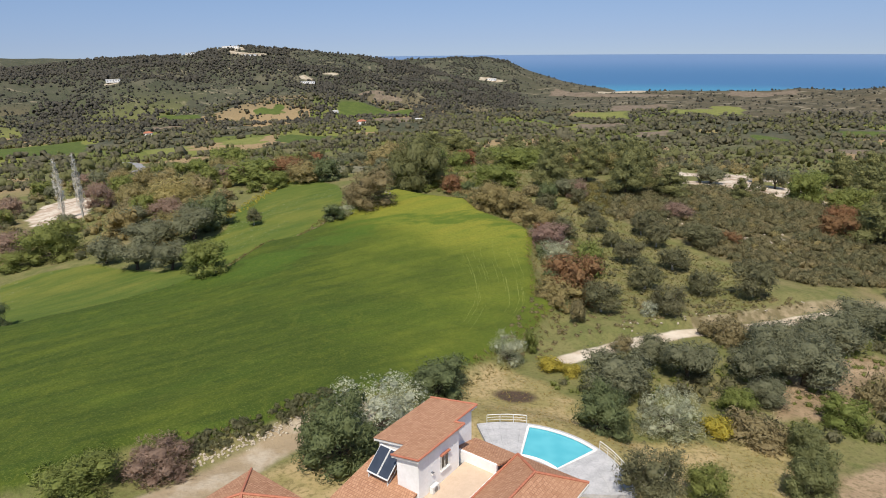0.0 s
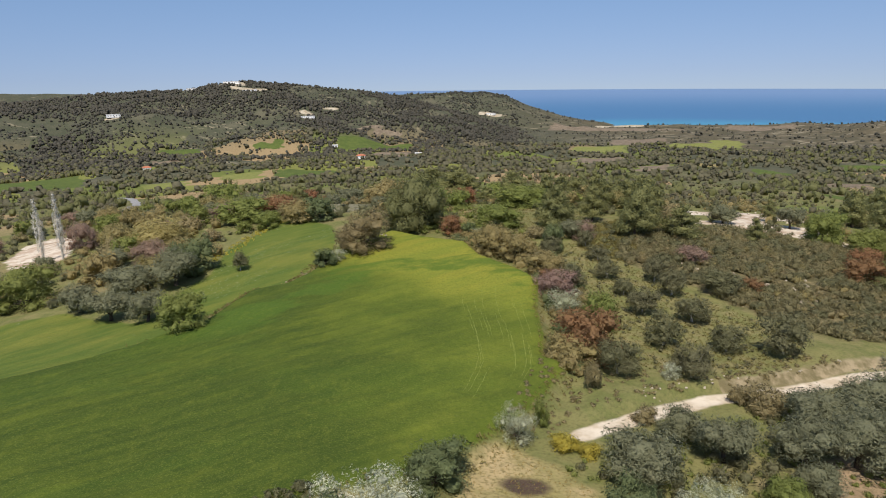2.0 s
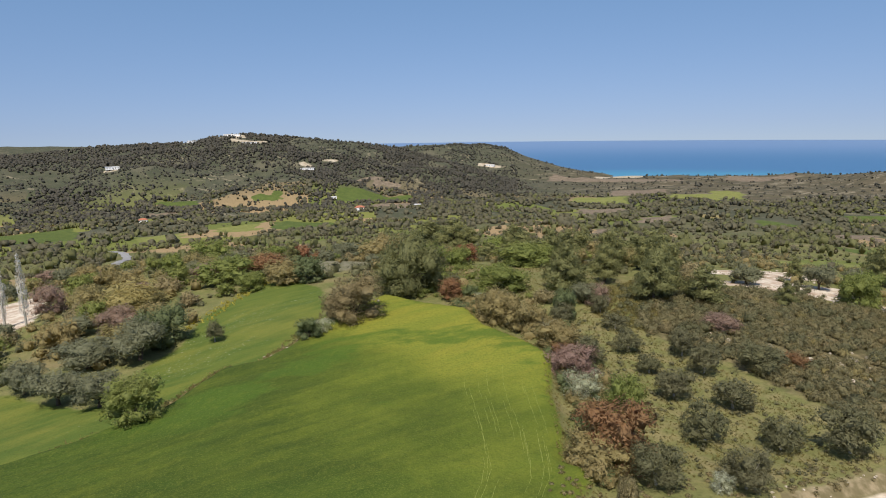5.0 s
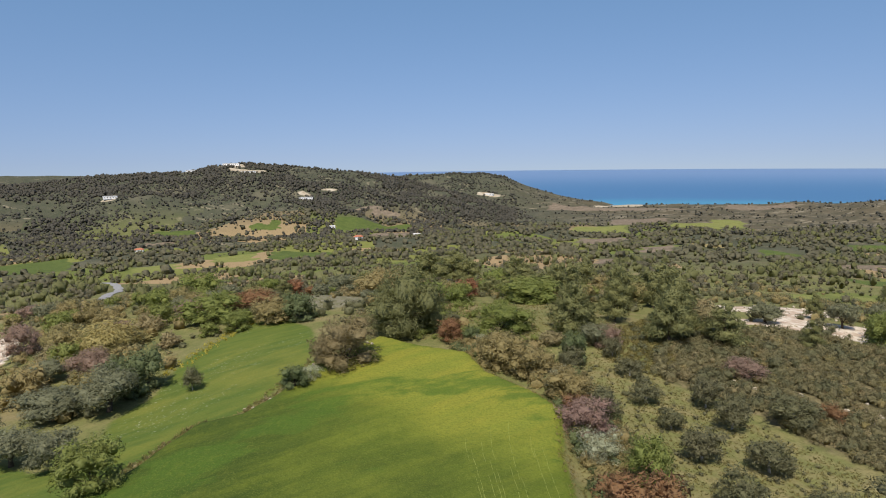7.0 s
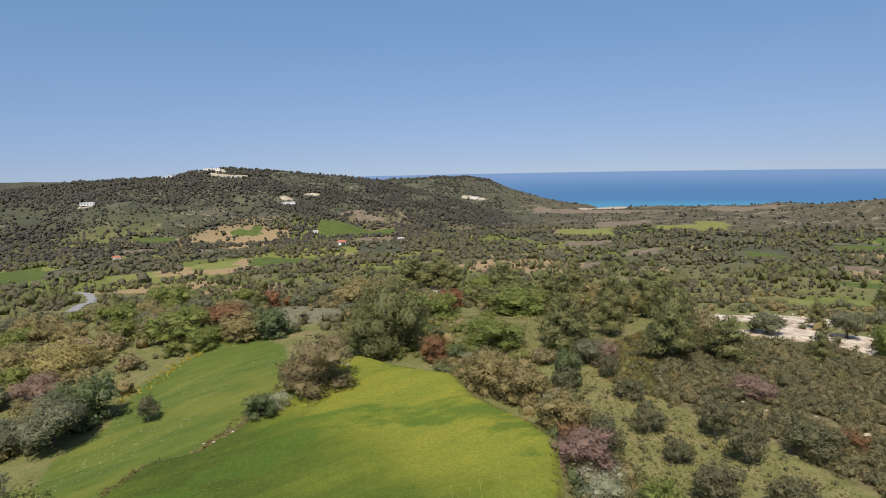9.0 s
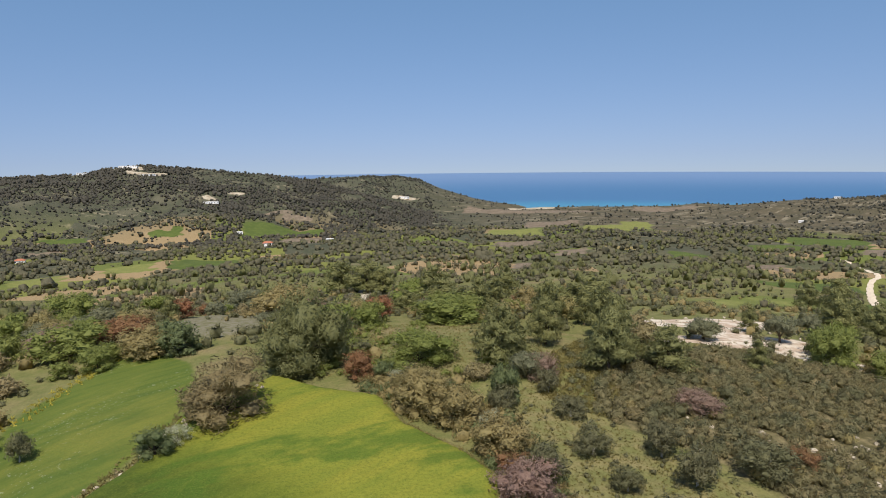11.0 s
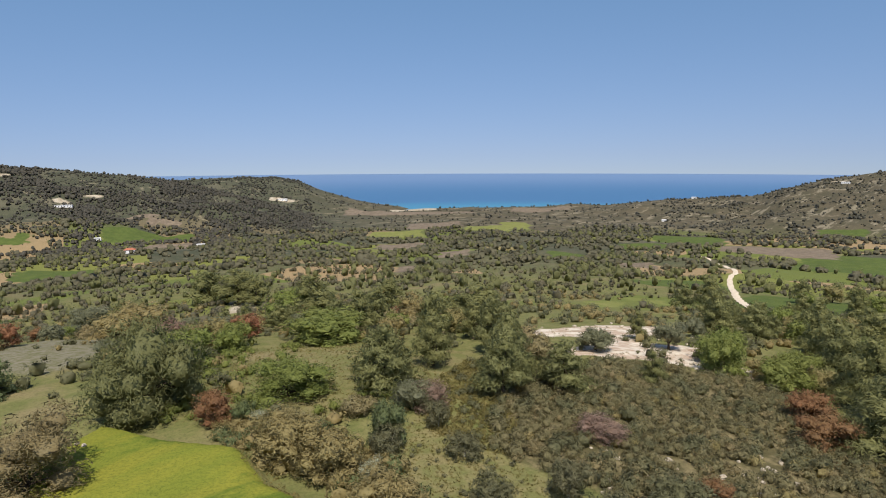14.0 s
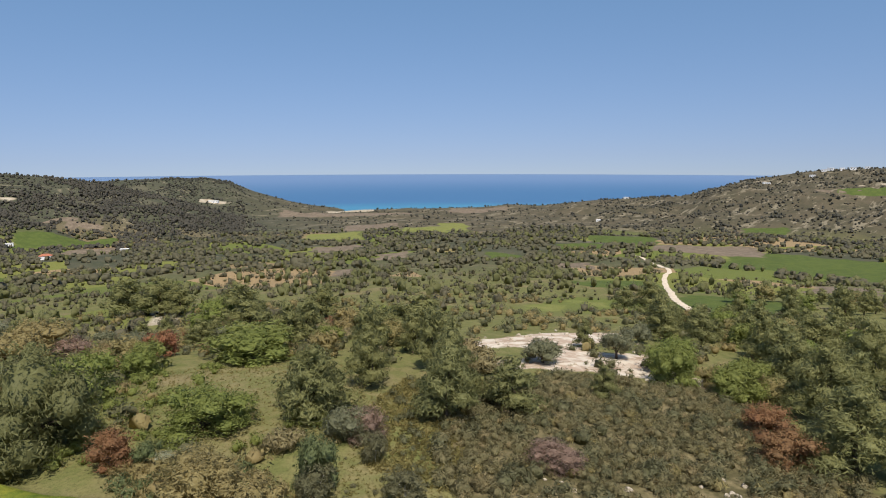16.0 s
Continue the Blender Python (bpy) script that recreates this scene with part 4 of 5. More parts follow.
clumps("hedge_bushes", "tangled brown and green hedge along the field", "hedge", scatter(HEDGE, 210, 35, (1.2, 3.6)), LEAF["brownoak"], 70, 3, 6)
clumps("hedge_shrubs", "dark green shrubs in the field hedge", "hedge", scatter(HEDGE, 120, 36, (1.0, 3.2)), LEAF["carob"], 70, 3, 6)
CLEARING = [(-24, 176), (0, 168), (30, 170), (34, 200), (24, 218), (-10, 214), (-24, 200)]
clumps("clearing_bushes", "scattered bushes in a grassy clearing", "undergrowth", scatter(CLEARING, 110, 37, (0.8, 3.4), lambda x, y: (inside(FIELD, x, y) < -2) & (inside(MEADOW, x, y) < -1)), LEAF["leafy"], 60, 3, 6)
clumps("glade_bushes", "low grey-green bushes in a grassy glade", "undergrowth", scatter([(24, 160), (34, 150), (44, 172), (54, 188), (40, 192), (28, 176)], 70, 40, (0.5, 2.2)), LEAF["almond"], 50, 3, 6)
clumps("rock_bushes", "green bushes growing on the bare marl", "undergrowth", scatter(ROCK_FLAT, 14, 38, (1.0, 3.6)), LEAF["almond"], 70, 3, 6)
VERGE = [(-78, 90), (-56, 104), (-46, 118), (-36, 138), (-30, 154), (-36, 156), (-44, 136), (-54, 116), (-64, 104), (-82, 94)]
clumps("boundary_weeds", "dry weeds and low shrubs between the two fields", "weeds", scatter(VERGE, 190, 39, (0.3, 1.3), lambda x, y: np.abs(inside(FIELD, x, y) + 1.6) < 1.3), LEAF["heath"], 30, 3, 5)
RIM = [(-175, 110), (-110, 128), (-66, 135), (-62, 200), (-20, 176), (14, 164), (34, 168), (60, 180), (120, 180), (125, 110), (200, 110), (260, 330), (0, 430), (-200, 400)]


def rough_land(x, y):
    ok = np.ones(np.shape(x), bool)
    for poly in (FIELD, LOWER_FIELD, ROCK_FLAT, ROCK_WEST, MEADOW, TURF, SCRUB):
        ok &= inside(poly, x, y) < -0.5
    return ok & (beside(PATH_EAST, x, y) > 5) & (beside(ROAD_WEST, x, y) > 7) & ~((inside(STONY, x, y) > 0) & (wave(x, y, 12, 6) > -0.5)) & (lots(x, y, CROP_FAR) < -5) & (lots(x, y, STRAW_FAR) < -9) & (lots(x, y, SOIL_FAR) < 0)


clumps("undergrowth", "mixed green and brown undergrowth between the trees", "undergrowth", scatter(RIM, 1500, 2, (1.5, 5.0), rough_land, (0.5, 0.8)), LEAF["almond"], 30, 3, 6)
clumps("bramble", "green bushes and brambles between the trees", "undergrowth", scatter(RIM, 700, 3, (2.0, 5.5), rough_land, (0.5, 0.85)), LEAF["brownoak"], 44, 3, 6)


def valley(number, seed, size, near, far, thick, tall=(0.6, 1.0)):
    """Trees over the valley and hills by distance, thinner on the plots."""
    r = np.random.default_rng(seed)
    az, d = r.uniform(-50, 68, number), np.sqrt(r.uniform(near ** 2, far ** 2, number))
    x, y = d * np.sin(np.radians(az)), 60 + d * np.cos(np.radians(az))
    z = ground_z(x, y)
    ok = (z > -104) & (wave(x, y, 160, 7) + 0.6 * wave(x, y, 57, 8) + r.uniform(-0.9, 0.9, number) > thick) & rough_land(x, y)
    ok &= (lots(x, y, PALE_FAR) < 0) & ((d < 1150) | (az < 4) | (r.uniform(0, 1, number) < np.where(az > 34, 0.5, 0.14)))
    w = r.uniform(size[0], size[1], number) * (1 + 0.3 * wave(x, y, 90, 11))
    return np.stack([x, y, z, w, w * r.uniform(tall[0], tall[1], number)], -1)[ok]


clumps("near_valley_trees", "olive groves and scattered trees in the valley", "woods", valley(3800, 11, (2.5, 6.5), 270, 620, -0.15), WOODS, 22, 3, 5)
clumps("valley_groves", "brownish green bushes over the valley floor", "woods", valley(2300, 15, (2, 5), 270, 800, -0.1, (0.5, 0.8)), LEAF["almond"], 16, 3, 5)
clumps("valley_pines", "dark pine stands in the valley", "woods", valley(7600, 12, (4.5, 9.0), 330, 1150, 0.2, (0.85, 1.25)), LEAF["oldpine"], 18, 3, 5)
clumps("far_valley_trees", "scattered trees over the far valley", "woods", valley(11000, 13, (3, 8), 620, 1150, -0.2), WOODS, 0, 4, 6)
clumps("hill_woods", "dense dark trees covering the hills", "woods", valley(36000, 14, (2.6, 6.2), 960, 1900, -0.3), HILLWOOD, 0, 3, 4)
clumps("slope_woods", "closed dark pine wood on the lower hill slopes", "woods", [q for q in valley(34000, 17, (3.4, 7.0), 1000, 1500, -0.75, (0.7, 1.05)) if q[0] < 120 and wave(q[0], q[1], 420, 12) > -0.35], HILLWOOD, 0, 3, 4)
clumps("hill_garrigue", "low brownish bushes on the hill slopes", "woods", valley(18000, 16, (2.4, 5), 1000, 1900, -0.6, (0.4, 0.6)), HILLWOOD, 0, 3, 4)

# ---- villa ----
WHITE = plain("white_render", k(240, 239, 236), k(228, 226, 221), 0.6, 0.85, 0.15)
FASCIA = plain("white_fascia", k(230, 228, 222), k(212, 208, 200), 2.0, 0.6, 0.1)
TERRACE = plain("terrace_tiles", k(202, 180, 156), k(190, 168, 144), 1.5, 0.7, 0.2)
DECKING = plain("grey_deck_stone", k(190, 188, 186), k(160, 159, 158), 0.9, 0.85, 0.35)
COPING = plain("pale_coping", k(234, 232, 226), k(214, 210, 202), 3.0, 0.6, 0.15)
METAL = plain("white_metal", k(226, 226, 222), k(206, 206, 200), 4.0, 0.45, 0.05)
STEEL = plain("grey_steel", k(150, 152, 156), k(120, 122, 126), 5.0, 0.4, 0.1, 0.8)
DARK = plain("dark_opening", k(48, 54, 60), k(34, 38, 42), 2.0, 0.15, 0.0, 0.0, 0.6)
STONE = plain("pale_stone", k(196, 184, 164), k(150, 138, 118), 2.5, 0.95, 0.6)
POOL_TILE = plain("pool_tiles", k(86, 198, 214), k(70, 182, 202), 2.0, 0.4, 0.1)


def tile_material():
    """Terracotta roof tiles in courses along the slope."""
    n = Net("terracotta_tiles", 0.85, 0.0, 0.2)
    b = n.t.nodes.new("ShaderNodeTexBrick")
    for key, v in (("Scale", 1.0), ("Mortar Size", 0.02), ("Brick Width", 0.22), ("Row Height", 0.27), ("Mortar Smooth", 0.6)):
        b.inputs[key].default_value = v
    n.put(b.inputs["Color1"], k(184, 142, 112)), n.put(b.inputs["Color2"], k(160, 118, 90)), n.put(b.inputs["Mortar"], k(124, 88, 68))
    n.t.links.new(n.co.outputs["UV"], b.inputs["Vector"])
    c = n.mix(n.span(n.noise(0.7, 4), 0.4, 0.7, 0, 0.5), b.outputs["Color"], k(172, 132, 102))
    c = n.mix(n.span(n.noise(6.0, 2), 0.55, 0.75, 0, 0.5), c, k(150, 104, 78))
    n.bump(b.outputs["Fac"], -0.8, 0.05)
    return n.color(c)


TILE = tile_material()
RIDGE = plain("ridge_tiles", k(186, 122, 96), k(164, 102, 78), 4.0, 0.8, 0.4)
HOUSE = (-4.142, 40.269)
HU, HV = (0.561, 0.828), (-0.828, 0.561)


def wp(a, b, z):
    """House plan to world: a runs back from the front corner, b to the west."""
    return (HOUSE[0] + a * HU[0] + b * HV[0], HOUSE[1] + a * HU[1] + b * HV[1], z)


def solid(name, verts, faces, material, parent=None, label=""):
    me = mesh_of(name, [tuple(v) for v in verts], faces, material, smooth=False)
    bm = bmesh.new()
    bm.from_mesh(me)
    bmesh.ops.recalc_face_normals(bm, faces=bm.faces)
    bm.to_mesh(me)
    bm.free()
    ob = new(name, me)
    if parent:
        ob.parent = parent
    return tagged(ob, label)


def prism(name, base, top, material, parent=None, label=""):
    """A closed block between two outlines."""
    n = len(base)
    faces = [tuple(range(n))[::-1], tuple(range(n, 2 * n))] + [(i, (i + 1) % n, n + (i + 1) % n, n + i) for i in range(n)]
    return solid(name, list(base) + list(top), faces, material, parent, label)


def block(name, a0, a1, b0, b1, z0, z1, material, parent=None, label=""):
    c = [(a0, b0), (a1, b0), (a1, b1), (a0, b1)]
    return prism(name, [wp(a, b, z0) for a, b in c], [wp(a, b, z1) for a, b in c], material, parent, label)


def tiled(name, corners, parent, label="", thick=0.16, material=None):
    """A sloping slab of tiles; corners in order, the first edge runs along the eave."""
    p = [Vector(wp(*c)) for c in corners]
    n = (p[1] - p[0]).cross(p[2] - p[0]).normalized()
    if n.z < 0:
        n = -n
    ob = prism(name, [q - n * thick for q in p], p, material or TILE, parent, label)
    ex = (p[1] - p[0]).normalized()
    ey = n.cross(ex)
    uv = ob.data.uv_layers.new(name="tiles")
    for loop in ob.data.loops:
        v = ob.data.vertices[loop.vertex_index].co - p[0]
        uv.data[loop.index].uv = (v.dot(ex), v.dot(ey))
    return ob


def bar(name, p, q, r, material, parent, sides=6):
    v, f = tube([p, q], [r, r], sides)
    f.append(tuple(range(sides))[::-1])
    return solid(name, v, f, material, parent)


def roof_z(b):
    return 6.5 - 0.2 * b


def build_villa():
    villa = tagged(new("villa"), "white rendered villa with terracotta tiled roofs and a roof terrace", "house")
    # stepped outline of the upper roof, in plan
    plan = [(1.55, 5.9), (1.55, 2.65), (0, 2.65), (0, 0), (5.9, 0), (5.9, 0.95), (9.1, 0.95), (9.1, 5.9)]
    roof = prism("roof", [wp(a, b, roof_z(b) - 0.06) for a, b in plan], [wp(a, b, roof_z(b)) for a, b in plan], TILE, villa, "stepped lean-to roof of terracotta tiles")
    uv = roof.data.uv_layers.new(name="tiles")
    for loop in roof.data.loops:
        v = roof.data.vertices[loop.vertex_index].co - Vector(wp(0, 0, 6.5))
        uv.data[loop.index].uv = (v.x * HU[0] + v.y * HU[1], (v.x * HV[0] + v.y * HV[1]) * 1.02)
    for i in range(len(plan)):
        (a0, b0), (a1, b1) = plan[i], plan[(i + 1) % len(plan)]
        da, db = (b1 - b0), -(a1 - a0)
        s = 0.05 / math.hypot(da, db)
        # boards stand inside the drip edge
        w = [(a0 - da * s, b0 - db * s), (a1 - da * s, b1 - db * s), (a1 - da * s * 3, b1 - db * s * 3), (a0 - da * s * 3, b0 - db * s * 3)]
        prism("fascia", [wp(a, b, roof_z(b) - 0.3) for a, b in w], [wp(a, b, roof_z(b) - 0.062) for a, b in w], FASCIA, roof, "white painted fascia board")
        if i in (2, 3, 4, 5, 6):
            e = [(a0 + (a1 - a0) * q / 12, b0 + (b1 - b0) * q / 12) for q in range(13)]
            for (ea, eb), (fa, fb) in zip(e, e[1:]):
                v, f = tube([wp(ea, eb, roof_z(eb) + 0.0), wp(fa, fb, roof_z(fb) + 0.015)], [0.085, 0.1], 6)
                solid("edge_tile", v, f + [(5, 4, 3, 2, 1, 0)], RIDGE, roof)
    # upper walls under the slope
    for name, c in (("upper_wall", [(0.35, 0.3), (5.5, 0.3), (5.5, 2.4), (0.35, 2.4)]), ("rear_wall", [(1.8, 2.41), (5.5, 2.41), (5.501, 1.25), (8.7, 1.25), (8.7, 5.5), (1.8, 5.5)])):
        prism(name, [wp(a, b, -0.4) for a, b in c], [wp(a, b, roof_z(b) - 0.2) for a, b in c], WHITE, villa)
    # window in the east wall of the upper floor, with a deep reveal
    win = block("window", 3.05, 4.05, 0.27, 0.3, 3.7, 5.0, DARK, villa, "dark window with a white sill")
    block("window_sill", 2.95, 4.15, 0.12, 0.3, 3.6, 3.69, FASCIA, win)
    for a0, a1, z0, z1 in ((3.05, 3.11, 3.7, 5.0), (3.99, 4.05, 3.7, 5.0), (3.52, 3.58, 3.7, 5.0), (3.12, 3.98, 4.93, 5.0), (3.12, 3.98, 3.7, 3.77)):
        block("window_frame", a0, a1, 0.235, 0.268, z0, z1, FASCIA, win)
    block("lintel", 3.0, 4.1, 0.08, 0.3, 5.01, 5.13, RIDGE, win, "terracotta tile lintel")
    lamp = block("wall_lamp", 1.85, 1.98, 0.12, 0.298, 4.0, 4.22, METAL, villa, "small outdoor wall lamp")
    block("lamp_shade", 1.82, 2.01, 0.09, 0.298, 4.222, 4.26, STEEL, lamp)
    # roof terrace with its parapet
    block("terrace", -1.5, 6.3, -2.8, 0.29, 2.3, 2.6, TERRACE, villa, "roof terrace paved with sandy pink tiles")
    block("lower_wall", -1.5, 6.3, -2.75, 0.28, -0.4, 2.29, WHITE, villa)
    block("parapet", 6.3, 6.5, -2.75, 0.9, 2.3, 3.5, WHITE, villa, "white parapet wall")
    block("parapet", -1.5, 6.29, -2.95, -2.76, 2.3, 2.9, WHITE, villa)
    # lean-to over the north rooms, and the hipped wing to the east
    tiled("lean_to_roof", [(9.3, 1.24, 2.85), (9.3, -2.95, 2.85), (6.5, -2.95, 3.55), (6.5, 1.24, 3.55)], villa)
    block("north_wall", 6.51, 8.9, -2.9, 1.24, -0.4, 2.6, WHITE, villa)
    eave, top, apex_n, apex_s = 2.9, 4.35, (6.3, -6.2), (0.2, -6.2)
    a0, a1, b0, b1 = -3.2, 9.3, -9.3, -2.96
    wing = block("wing_wall", a0 + 0.45, a1 - 0.45, b0 + 0.45, b1 - 0.02, -0.4, 2.7, WHITE, villa)
    tiled("wing_roof", [(a1, b0, eave), (a1, b1, eave), (*apex_n, top)], villa)
    tiled("wing_roof", [(a0, b1, eave), (a0, b0, eave), (*apex_s, top)], villa)
    tiled("wing_roof", [(a0, b0, eave), (a1, b0, eave), (*apex_n, top), (*apex_s, top)], villa)
    tiled("wing_roof", [(a1, b1, eave), (a0, b1, eave), (*apex_s, top), (*apex_n, top)], villa)
    for p, q in (((a1, b1, eave), (*apex_n, top)), ((a1, b0, eave), (*apex_n, top)), ((*apex_n, top), (*apex_s, top)), ((a1, b1, eave), (a0, b1, eave)), ((a0, b0, eave), (*apex_s, top))):
        n = 16
        for i in range(n):
            u, w = i / n, (i + 1) / n
            e = [p[j] + (q[j] - p[j]) * u for j in range(3)]
            f = [p[j] + (q[j] - p[j]) * w for j in range(3)]
            vs, fs = tube([wp(e[0], e[1], e[2] + 0.03), wp(f[0], f[1], f[2] + 0.045)], [0.1, 0.12], 6)
            solid("ridge_tile", vs, fs + [(5, 4, 3, 2, 1, 0)], RIDGE, villa)
    block("gutter_board", a0, a1, b0 - 0.03, b0 + 0.05, eave - 0.32, eave - 0.1, FASCIA, villa, "white painted eaves board")
    block("gutter_board", a1 - 0.05, a1 + 0.03, b0, b1, eave - 0.32, eave - 0.1, FASCIA, villa)
    # low tiled roof in front of the upper floor
    tiled("porch_roof", [(-3.5, 0.5, 2.5), (-3.5, 6.2, 2.5), (1.79, 6.2, 3.45), (1.79, 0.5, 3.45)], villa)
    block("porch_wall", -3.1, 1.78, 0.6, 5.8, -0.4, 2.3, WHITE, villa)
    return villa


build_villa()


def build_solar():
    rig = tagged(new("solar_water_heater"), "pair of dark solar collectors on a tilted metal rack", "solar panel")
    for b0 in (2.85, 3.95):
        c = [(-0.3, b0, 3.62), (-0.3, b0 + 1.05, 3.62), (1.5, b0 + 1.05, 5.1), (1.5, b0, 5.1)]
        lift = Vector((-0.6 * HU[0], -0.6 * HU[1], 0.8)) * 0.09
        p = [Vector(wp(*q)) for q in c]
        col = prism("collector", p, [q + lift for q in p], METAL, rig, "pale aluminium framed collector box")
        m = sum(p, Vector()) / 4
        g = [m + (q - m) * 0.91 + lift * 1.08 for q in p]
        prism("glass_pane", g, [q + lift * 0.15 for q in g], PANEL, col, "dark slate absorber glass")
    for b in (3.0, 4.95):
        bar("strut", wp(1.45, b, 3.36), wp(1.45, b, 5.02), 0.035, METAL, rig)
        bar("strut", wp(-0.2, b, 3.06), wp(-0.2, b, 3.72), 0.035, METAL, rig)
        bar("strut", wp(-0.2, b, 3.1), wp(1.45, b, 4.3), 0.03, METAL, rig)
    bar("crossbar", wp(1.45, 3.0, 4.6), wp(1.45, 4.95, 4.6), 0.025, METAL, rig)


PANEL = plain("absorber_glass", k(60, 67, 78), k(48, 54, 64), 1.0, 0.3, 0.0, 0.0, 0.6)
build_solar()


def build_air_unit():
    ac = block("air_conditioner", 1.5, 2.3, -0.12, 0.2, 2.62, 3.2, METAL)
    tagged(ac, "white outdoor air conditioner standing on the roof terrace", "air conditioner")
    v, f = tube([wp(1.9, -0.125, 2.9), wp(1.9, -0.15, 2.9)], [0.22, 0.22], 16)
    solid("fan_grille", v, f, STEEL, ac, "round grey fan grille")
    for a in (1.58, 2.2):
        block("foot", a, a + 0.06, -0.1, 0.18, 2.601, 2.62, STEEL, ac)


build_air_unit()


def build_garage():
    g = tagged(new("garage"), "low outbuilding with a pyramid roof of terracotta tiles", "outbuilding")
    ca, cb, h = -7.6, 11.0, 3.3
    block("wall", ca - h + 0.4, ca + h - 0.4, cb - h + 0.4, cb + h - 0.4, -0.5, 2.1, WHITE, g)
    q = [(ca - h, cb - h), (ca + h, cb - h), (ca + h, cb + h), (ca - h, cb + h)]
    for i in range(4):
        tiled("roof", [(*q[i], 2.3), (*q[(i + 1) % 4], 2.3), (ca, cb, 3.5)], g)
        v, f = tube([wp(*q[i], 2.33), wp(ca, cb, 3.54)], [0.11, 0.11], 6)
        solid("ridge_tile", v, f, RIDGE, g)


build_garage()

# ---- pool terrace ----
POOL = (3.0, 45.3)


def pp(r, az, z):
    return (POOL[0] + r * math.sin(radians(az)), POOL[1] + r * math.cos(radians(az)), z)


def sector(name, r0, r1, a0, a1, z0, z1, material, parent=None, label="", n=18):
    arc = [a0 + (a1 - a0) * i / n for i in range(n + 1)]
    ring = [(r1, a) for a in arc] + [(r0, a) for a in reversed(arc)]
    m = len(ring)
    verts = [pp(r, a, z0) for r, a in ring] + [pp(r, a, z1) for r, a in ring]
    faces = []
    for i in range(n):
        faces += [(i, i + 1, m - 2 - i, m - 1 - i), (m + i, m + i + 1, 2 * m - 2 - i, 2 * m - 1 - i)]
    faces += [(i, (i + 1) % m, m + (i + 1) % m, m + i) for i in range(m)]
    return solid(name, verts, faces, material, parent, label)


def build_pool():
    deck = tagged(new("pool_terrace"), "fan-shaped grey stone terrace around the swimming pool", "terrace", kind="structure")
    for a0, a1 in ((-16, 12.2), (54.4, 92)):
        for i in range(7):
            for j in range(6):
                w = (a1 - a0) / 7
                sector("paving_slab", 4.2 + 0.965 * j, 4.2 + 0.965 * (j + 1) - 0.009, a0 + w * i, a0 + w * (i + 1) - 0.07, -0.06, 0.0 + 0.004 * ((i * 3 + j) % 3), DECKING, deck, "", 2)
        sector("deck_base", 4.2, 9.98, a0, a1, -2.6, -0.062, DECKING, deck)
    sector("deck_base", 0.5, 4.85, 12.21, 54.39, -2.6, -0.002, DECKING, deck)
    sector("rim_wall", 9.99, 10.2, -16, 92, -2.8, 0.03, DECKING, deck, "pale kerb round the terrace", 36)
    pool = tagged(new("swimming_pool"), "fan-shaped swimming pool with clear turquoise water", "pool")
    sector("pool_floor", 5.2, 9.7, 12.21, 54.39, -1.7, -1.5, POOL_TILE, pool)
    for r0, r1, a0, a1 in ((4.86, 5.2, 12.21, 54.39), (9.7, 9.98, 12.21, 54.39), (5.21, 9.69, 12.21, 13.2), (5.21, 9.69, 53.4, 54.39)):
        sector("pool_wall", r0, r1, a0, a1, -1.49, -0.05, POOL_TILE, pool)
        sector("coping", r0 - 0.03, r1 + 0.0, a0 - 0.3 * (r0 == 5.21), a1 + 0.3 * (r0 == 5.21), -0.045, 0.035, COPING, pool, "white pool coping")
    n = Net("pool_water", 0.06, 0.0, 0.5)
    n.bump(n.noise(2.5, 3), 0.08, 0.05)
    n.color(n.mix(n.span(n.noise(0.35, 2), 0.35, 0.65), k(86, 172, 184), k(98, 182, 192)))
    sector("water", 5.21, 9.69, 13.22, 53.38, -0.13, -0.12, n.mat, pool, "still turquoise water")


build_pool()


def build_railing(a0, a1, posts):
    rail = tagged(new("railing"), "white metal railing on the pool terrace edge", "railing", "pool railings")
    az = [a0 + (a1 - a0) * i / (posts - 1) for i in range(posts)]
    for a in az:
        bar("post", pp(10.08, a, 0.0), pp(10.08, a, 0.92), 0.028, METAL, rail)
    for h, r in ((0.95, 0.036), (0.66, 0.018), (0.38, 0.018)):
        v, f = tube([pp(10.08, a0 + (a1 - a0) * i / 16, h) for i in range(17)], [r] * 17, 6)
        solid("handrail" if h > 0.9 else "rail", v, f + [(5, 4, 3, 2, 1, 0)], METAL, rail)


build_railing(-10.5, 11.5, 4)
build_railing(55, 84, 6)


# ---- stones, marks and verges ----
def stone_mesh(seed):
    v, f = lump(np.random.default_rng(seed), 4, 6, 0.3)
    return mesh_of("stone", (v * (0.5, 0.42, 0.3)).tolist(), f, STONE, smooth=False)


STONES = [stone_mesh(40 + i) for i in range(6)]


def stone_row(name, label, line, count, spread, size, seed):
    row = tagged(new(name), label, "stone wall")
    r = np.random.default_rng(seed)
    pts = [Vector((*p, 0)) for p in line]
    for i in range(count):
        t = r.uniform(0, len(pts) - 1.001)
        p = pts[int(t)].lerp(pts[int(t) + 1], t % 1) + Vector((r.normal(0, spread), r.normal(0, spread), 0))
        s = r.uniform(*size)
        ob = part("stone", STONES[i % 6], row)
        ob.matrix_world = pose(p.x, p.y, lay(p.x, p.y) + 0.12 * s, r.uniform(-20, 20), r.uniform(-20, 20), r.uniform(0, 360)) @ Matrix.Diagonal((s, s, s, 1))


